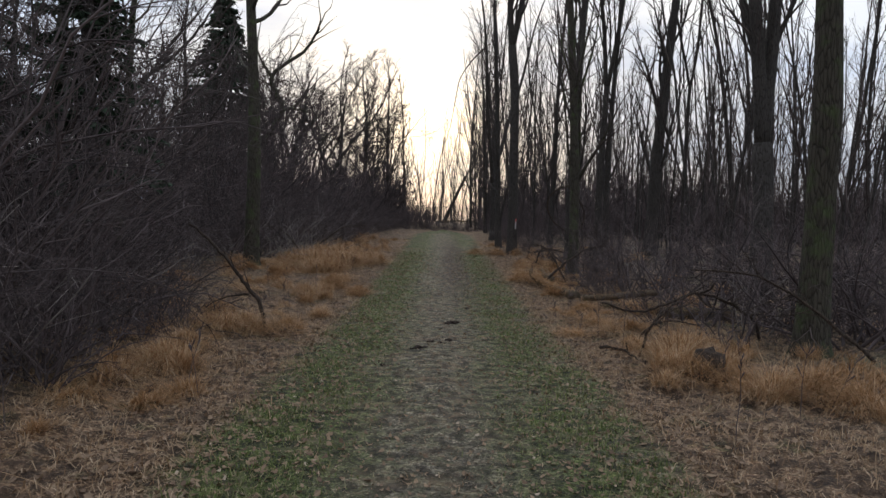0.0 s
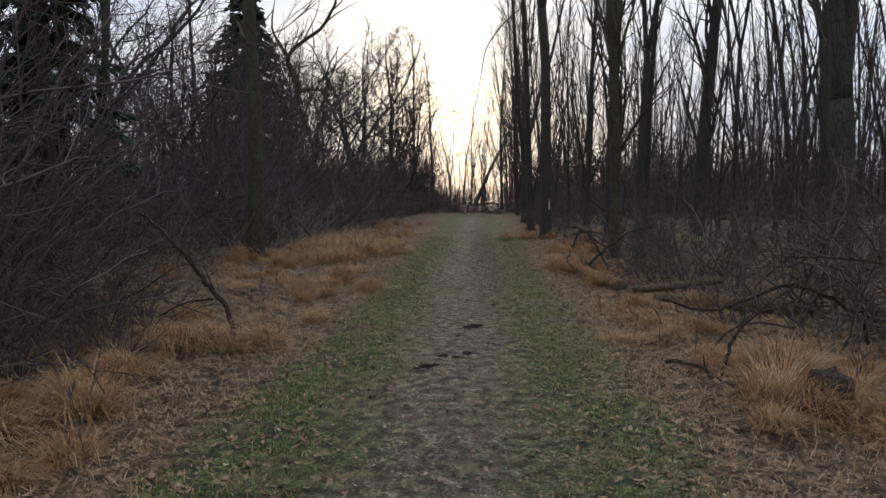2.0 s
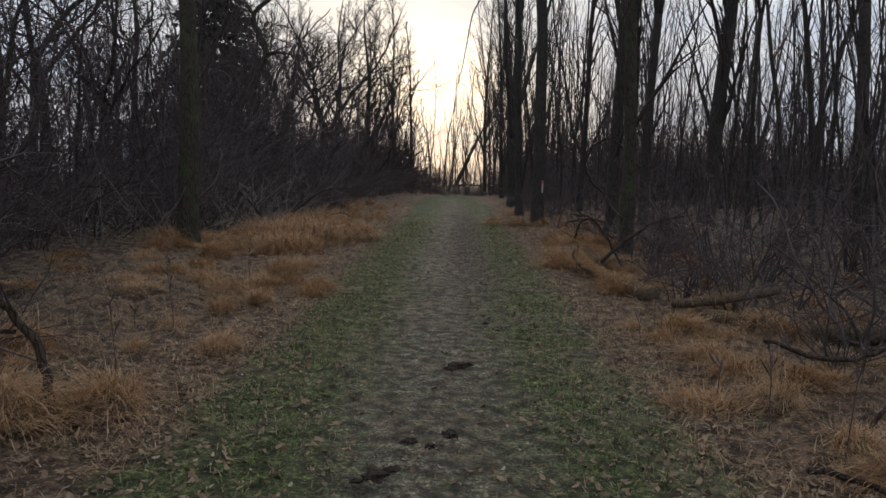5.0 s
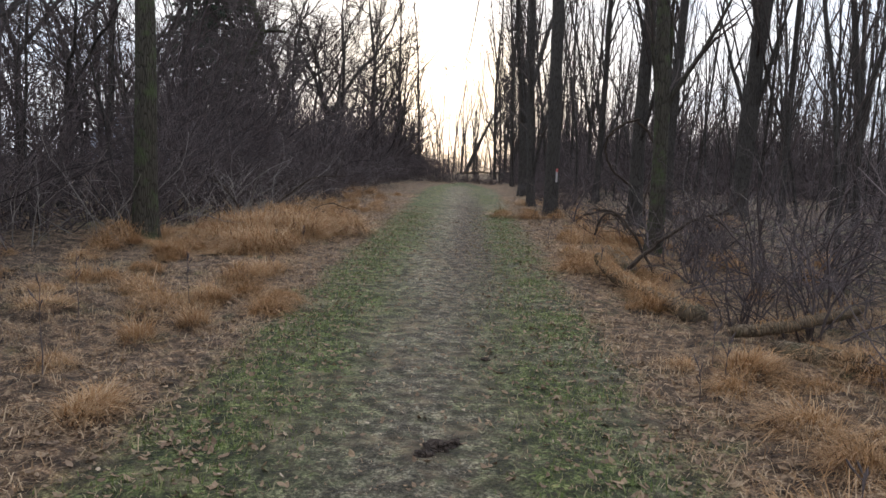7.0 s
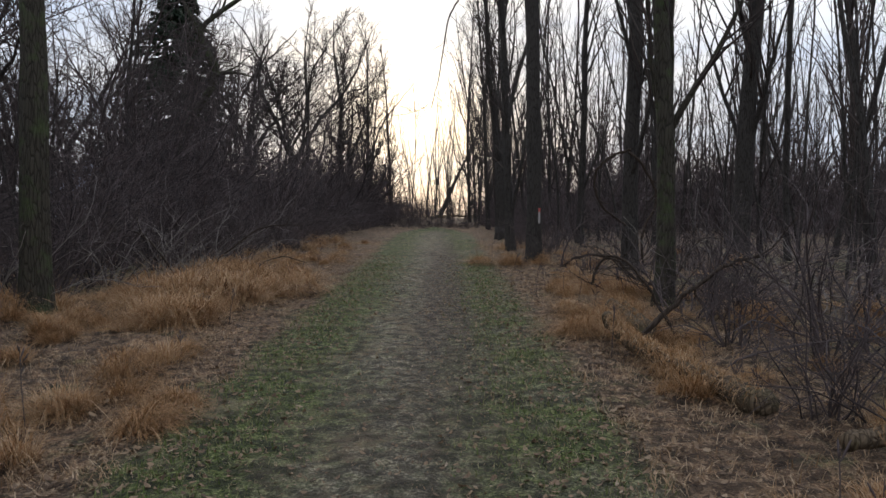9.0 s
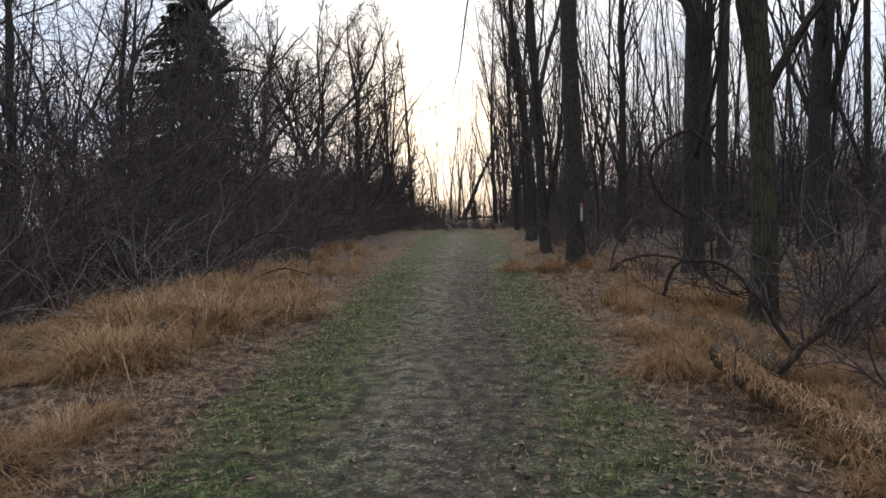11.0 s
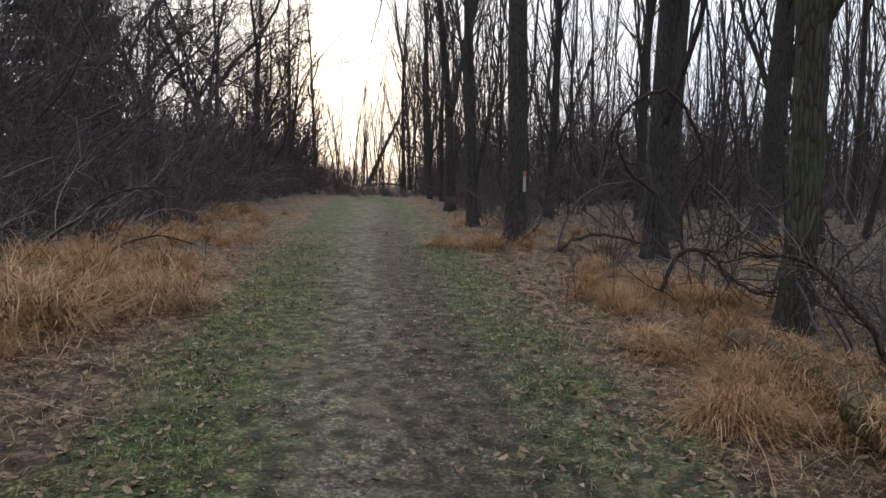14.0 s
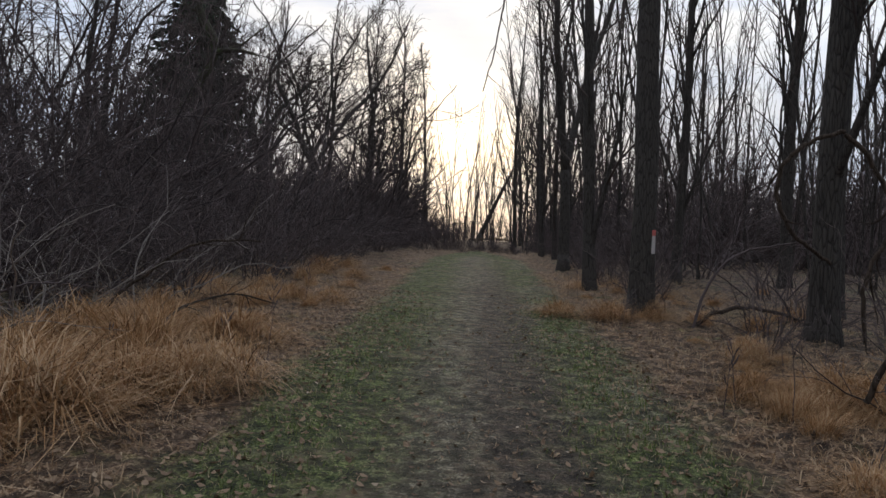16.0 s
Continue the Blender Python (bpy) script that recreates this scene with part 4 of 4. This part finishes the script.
branch("fallen_branch", "dead branch poking up through orange grass", "branch", [(2.42, 8.3, 0.0), (2.50, 8.3, 0.30), (2.6, 8.3, 0.48), (2.86, 8.32, 0.70), (3.2, 8.4, 0.9)], 0.019, 0.008, 205, 4, 0.45, group=FB)
branch("fallen_branch", "dead branch crossing dry grass", "branch", [(2.6, 9.2, 0.0), (2.75, 9.2, 0.22), (3.05, 9.25, 0.35), (3.5, 9.3, 0.30)], 0.017, 0.009, 215, 3, 0.35, group=FB)
branch("arching_branch", "long thin cane arching over a fallen log", "branch", [(2.86, 15.6, 0.0), (2.98, 15.6, 0.1), (3.17, 15.55, 0.26), (3.6, 15.5, 0.38), (4.4, 15.5, 0.45), (5.1, 15.6, 0.3), (5.4, 15.7, 0.05)], 0.013, 0.007, 206, 5, 0.6, BRUSH)
branch("fallen_branch", "thin dry twig on matted grass", "branch", [(2.26, 23.1, 0.28), (2.42, 22.93, 0.31), (2.56, 22.4, 0.24)], 0.022, 0.01, 207, 1, 0.2, group=FB)
branch("fallen_branch", "long fallen branch at the foot of trees", "branch", [(3.1, 25.3, 0.40), (3.5, 25.5, 0.62), (4.1, 25.7, 0.72), (4.9, 25.8, 0.55), (5.5, 25.9, 0.42)], 0.035, 0.02, 208, 6, 0.7, group=FB)
branch("fallen_branch", "bent sapling stem beside a tree foot", "branch", [(3.1, 25.2, 0.38), (3.25, 25.2, 0.95), (3.6, 25.2, 1.45), (4.2, 25.1, 1.65), (4.8, 25.1, 1.75)], 0.022, 0.009, 209, 9, 0.7, BRUSH, group=FB)
branch("fallen_branch", "thin stick lying in green grass", "branch", [(-2.08, 20.15, 0.14), (-1.56, 19.46, 0.13), (-1.16, 19.03, 0.09)], 0.012, 0.006, 210, 2, 0.2, group=FB)
branch("fallen_branch", "bare stick resting on a grass mound", "branch", [(-3.05, 21.9, 0.55), (-3.1, 22.6, 0.66), (-2.9, 23.6, 0.72), (-2.6, 24.3, 0.55)], 0.018, 0.008, 211, 5, 0.4, group=FB)
branch("hanging_vine", "dark woody vine looping round a trunk", "vine", [(4.28, 23.70, 3.00), (4.04, 23.70, 2.93), (3.69, 23.70, 2.72), (3.54, 23.70, 2.40), (3.62, 23.70, 1.98), (3.88, 23.70, 1.65), (4.21, 23.70, 1.43)], 0.03, 0.024, 212, 2, 0.4)
branch("hanging_vine", "dark woody vine drooping in a wide loop", "vine", [(4.19, 23.50, 2.93), (4.39, 23.50, 2.78), (4.58, 23.50, 2.51), (4.75, 23.50, 2.13), (4.74, 23.50, 1.75), (4.55, 23.50, 1.40), (4.48, 23.50, 1.05), (4.54, 23.50, 0.54)], 0.03, 0.024, 213, 5, 0.6)
branch("hanging_branch", "thin bare branch hanging over the trail gap", "branch", [(1.94, 33.00, 10.10), (1.32, 33.00, 9.54), (0.75, 33.00, 8.78), (0.47, 33.00, 8.02), (0.34, 33.00, 7.16), (0.21, 33.00, 6.30), (-0.02, 33.00, 5.35)], 0.035, 0.014, 216, 6, 0.7, TWIG)
branch("fallen_branch", "arching dead roots of an upturned branch", "branch", [(2.75, 20.2, 0.5), (2.85, 20.1, 0.85), (3.05, 20.0, 0.92), (3.25, 19.9, 0.72), (3.5, 19.8, 0.55), (3.8, 19.8, 0.62)], 0.022, 0.014, 214, 10, 0.6, group=FB)
for k, (x, y, a, n) in enumerate(((4.1, 20.6, 0.9, 1.7), (3.2, 17.4, 2.2, 1.6), (4.6, 13.6, 0.4, 2.2), (5.2, 8.2, 2.6, 2.4), (4.4, 22.6, 1.2, 1.9), (-4.2, 21.4, 2.4, 2.0), (-4.4, 23.0, 0.6, 2.2), (-3.7, 6.2, 2.0, 1.8))):
    z = height(x, y)
    c, s = math.cos(a), math.sin(a)
    branch("dead_limb", "tangled dead limb propped in the undergrowth", "branch", [(x, y, z), (x + c * n * .3, y + s * n * .15, z + .55), (x + c * n * .62, y + s * n * .3, z + .95), (x + c * n, y + s * n * .4, z + 1.0)], 0.024, 0.009, 230 + k, 9, 0.75, group="dead limbs in the undergrowth")


def draped(rng, run, count, r, tall):
    def place(i):
        p, d = along(run, rng.uniform(0.16, 0.98))
        a = rng.uniform(-1.2, 1.2)
        return p[0] + r * math.sin(a) * 0.8, p[1] + r * math.sin(a) * 0.6, p[2] + r * math.cos(a) * 0.9
    return blades(rng, count, place, tall, 0.003, 2.0, 2.0, floor=-9)


def mossy_log(label, pts, r0, r1, seed, grass, mat=LOGWOOD):
    """fallen_log > bark body, broken end, draped grass"""
    rng = np.random.default_rng(seed)
    base = Vector(pts[0])
    run = smooth_run([Vector(p) - base for p in pts], 6, r0 * 0.1, seed)
    ob = part("fallen_log", tubes("fallen_log", [(run, taper(r0, r1, len(run) - 1), 14, 0.2)]), mat)
    ob.location = base
    if grass:
        tagged(part("grass_cover", raw_mesh("grass_cover", *draped(rng, run, grass, max(r0, r1), 0.15), False), DRY, ob, "draped dry grass"), kind="stuff")
    return tagged(ob, label, "log")


mossy_log("fallen log with a raised dark end draped in dry grass", [(2.18, 16.80, 0.46), (2.24, 16.64, 0.36), (2.34, 16.3, 0.26), (2.48, 15.7, 0.19), (2.62, 15.0, 0.16), (2.78, 14.3, 0.14)], 0.065, 0.12, 240, 2000)
mossy_log("broken rotten log under a cover of dry grass", [(2.74, 18.75, 0.34), (2.70, 18.2, 0.36), (2.66, 17.6, 0.33), (2.66, 16.95, 0.27)], 0.11, 0.13, 244, 900)
branch("fallen_branch", "bare dead limb propped on a grassy log", "branch", [(2.45, 16.55, 0.22), (2.75, 16.6, 0.50), (3.1, 16.65, 0.82), (3.5, 16.75, 1.05), (4.0, 16.9, 1.15)], 0.035, 0.015, 217, 6, 0.6, group=FB)
mossy_log("dark rotten log fallen in the undergrowth", [(2.75, 13.2, 0.22), (3.3, 13.45, 0.24), (4.0, 13.95, 0.27), (4.6, 14.6, 0.25)], 0.055, 0.07, 241, 260)
mossy_log("dark rotten log half sunk in dry grass", [(3.1, 13.1, 0.10), (3.5, 12.6, 0.12), (4.1, 12.2, 0.12), (5.0, 12.0, 0.14)], 0.09, 0.11, 242, 420)
mossy_log("fallen log across the far end of the trail", [(-0.1, 79.0, 1.72), (1.0, 79.0, 1.90), (2.2, 79.0, 1.92), (4.4, 79.2, 1.74)], 0.15, 0.07, 243, 0)


def stump(x, y, r, tall, label, seed):
    """stump > rotten body, ring of dry grass"""
    rng = np.random.default_rng(seed)
    zs = (-0.06, 0.0, 0.05, 0.12, tall * 0.7, tall * 0.95, tall)
    rs = (1.5, 1.4, 1.2, 1.05, 0.98, 0.9, 0.35)
    run = np.array([(0.03 * i * r, 0, z) for i, z in enumerate(zs)])
    ob = part("tree_stump", tubes("tree_stump", [(run, [r * s for s in rs], 18, 0.25)]), DEADWOOD)
    ob.location = (x, y, height(x, y))

    def place(i):
        a = rng.uniform(0, 2 * math.pi)
        return 1.35 * r * math.cos(a), 1.35 * r * math.sin(a) + 0.05, -0.02
    tagged(part("grass_cover", raw_mesh("grass_cover", *blades(rng, 260, place, 0.30, 0.004, 1.2, 1.0), False), DRY, ob, "dry grass round the foot"), kind="stuff")
    return tagged(ob, label, "stump")


stump(2.86, 7.30, 0.16, 0.24, "low dark rotten stump in tan grass", 250)
stump(-2.95, 18.7, 0.13, 0.24, "dark rotten stump under flopped grass", 251)


def clod(x, y, s, seed, label="dark lump of earth and dung on the trail"):
    bm = bmesh.new()
    bmesh.ops.create_icosphere(bm, subdivisions=3, radius=s)
    for v in bm.verts:
        k = 1 + 0.7 * noise.noise(v.co * (1.6 / s) + Vector((seed, 0, 0)))
        v.co = Vector((v.co.x * k * 1.3, v.co.y * k, max(v.co.z * k * 0.55, -s * 0.2)))
    me = bpy.data.meshes.new("dirt_clod")
    bm.to_mesh(me)
    bm.free()
    ob = part("dirt_clod", me, EARTH)
    ob.location = (x, y, path_height(x, y) + s * 0.1)
    ob.rotation_euler = (0, 0, seed)
    return tagged(ob, label, "dirt clod", "clods on the trail")


EARTH = bark_material("dark_earth", (0.02, 0.014, 0.011), (0.065, 0.045, 0.034))
for k, (x, y, s) in enumerate(((0.19, 10.72, 0.06), (0.27, 10.78, 0.045), (0.11, 10.6, 0.04), (0.13, 9.1, 0.05), (-0.10, 8.96, 0.04), (-0.25, 8.45, 0.055), (-0.17, 8.55, 0.035), (-0.33, 8.38, 0.03), (0.02, 8.9, 0.03), (0.5, 12.6, 0.03), (-0.6, 7.4, 0.025), (1.83, 17.0, 0.085))):
    clod(x, y, s, k * 1.7)


def weed(x, y, tall, seed):
    """dry_weed > stalk, seed heads"""
    rng = np.random.default_rng(seed)
    run = sweep(rng, (0, 0, -0.02), (rng.normal(0, .12), rng.normal(0, .12), 1), tall, 8, 0.05, 0)
    ob = part("dry_weed", tubes("dry_weed", [(run, taper(0.0045, 0.002, 8), 5)]), BRUSH)
    for i in range(4):
        p, d = along(run, rng.uniform(0.55, 0.98))
        q = sweep(rng, p, off_shoot(rng, d, 0.6), rng.uniform(0.05, 0.14), 3, 0.1, 0.1)
        part("seed_head", tubes("seed_head", [(q, [0.002, 0.003, 0.007, 0.003], 5)]), BRUSH, ob)
    ob.location = (x, y, height(x, y))
    return tagged(ob, "thin dry brown weed stalk with seed heads", "weed", "dry weed stalks")


rng = np.random.default_rng(41)
for k in range(70):
    y = 3.5 + 28 * rng.random()
    x = rng.uniform(1.7, 3.6) * rng.choice((-1, 1))
    weed(x, y, rng.uniform(0.25, 0.75), 300 + k)


# painted blaze on the trunk beside the trail
def paint(name, col):
    m, n, l, b = material(name, 0.6)
    co = n.new("ShaderNodeTexCoord").outputs["Object"]
    l.new(mix(n, l, ramp(n, l, noise_tex(n, l, co, 40, 5), (0.45, (0, 0, 0)), (0.7, (0.6, 0.6, 0.6))), col, tuple(c * 0.4 for c in col)), b.inputs["Base Color"])
    return m


def box_mesh(name, lo, hi, bevel=0.0):
    bm = bmesh.new()
    bmesh.ops.create_cube(bm, size=1)
    for v in bm.verts:
        v.co = Vector([lo[i] + (v.co[i] + 0.5) * (hi[i] - lo[i]) for i in range(3)])
    if bevel:
        bmesh.ops.bevel(bm, geom=bm.edges[:], offset=bevel, segments=2, affect="EDGES")
    me = bpy.data.meshes.new(name)
    bm.to_mesh(me)
    bm.free()
    return me


marker = tagged(new("trail_marker"), "narrow trail marker strip with a pink top on a trunk", "trail marker")
part("strip", box_mesh("strip", (-0.025, -0.012, -0.18), (0.025, 0.012, 0.10), 0.004), paint("white_paint", (0.45, 0.40, 0.38)), marker)
part("band", box_mesh("band", (-0.027, -0.015, 0.104), (0.027, 0.012, 0.19), 0.004), paint("pink_paint", (0.55, 0.14, 0.12)), marker)
marker.matrix_basis = pose(2.74, 26.16, 1.62)


def house(x, y, turn):
    """house > walls with a gable, roof slopes, windows"""
    top = tagged(new("house"), "pale house gable far behind bare brush", "house")
    pale_wall = paint("pale_siding", (0.62, 0.65, 0.75))
    wall = raw_mesh("wall", [(-3.5, 0, 0), (3.5, 0, 0), (3.5, 0, 3.4), (0, 0, 6.2), (-3.5, 0, 3.4), (-3.5, 8, 0), (3.5, 8, 0), (3.5, 8, 3.4), (0, 8, 6.2), (-3.5, 8, 3.4)],
                    [(0, 1, 2, 3, 4), (9, 8, 7, 6, 5), (1, 6, 7, 2), (5, 0, 4, 9)], False)
    part("wall", wall, pale_wall, top)
    dark = paint("dark_shingles", (0.06, 0.06, 0.07))
    for s in (1, -1):
        run = [(0, -0.4, 6.25), (s * 4.0, -0.4, 3.02), (s * 4.0, 8.4, 3.02), (0, 8.4, 6.25)]
        part("roof_slope", raw_mesh("roof_slope", run + [(a, b, c + 0.16) for a, b, c in run], [(0, 1, 2, 3), (7, 6, 5, 4), (0, 4, 5, 1), (1, 5, 6, 2), (2, 6, 7, 3), (3, 7, 4, 0)], False), dark, top)
    for wx in (-1.6, 1.6):
        w = part("window", box_mesh("window", (wx - 0.5, -0.05, 1.2), (wx + 0.5, -0.003, 2.6), 0.01), dark, top)
        part("sill", box_mesh("sill", (wx - 0.6, -0.12, 1.1), (wx + 0.6, -0.003, 1.19), 0.01), pale_wall, w)
    top.matrix_basis = pose(x, y, height(x, y) - 1.6, 0, 0, turn)


house(-27.0, 63, 30)
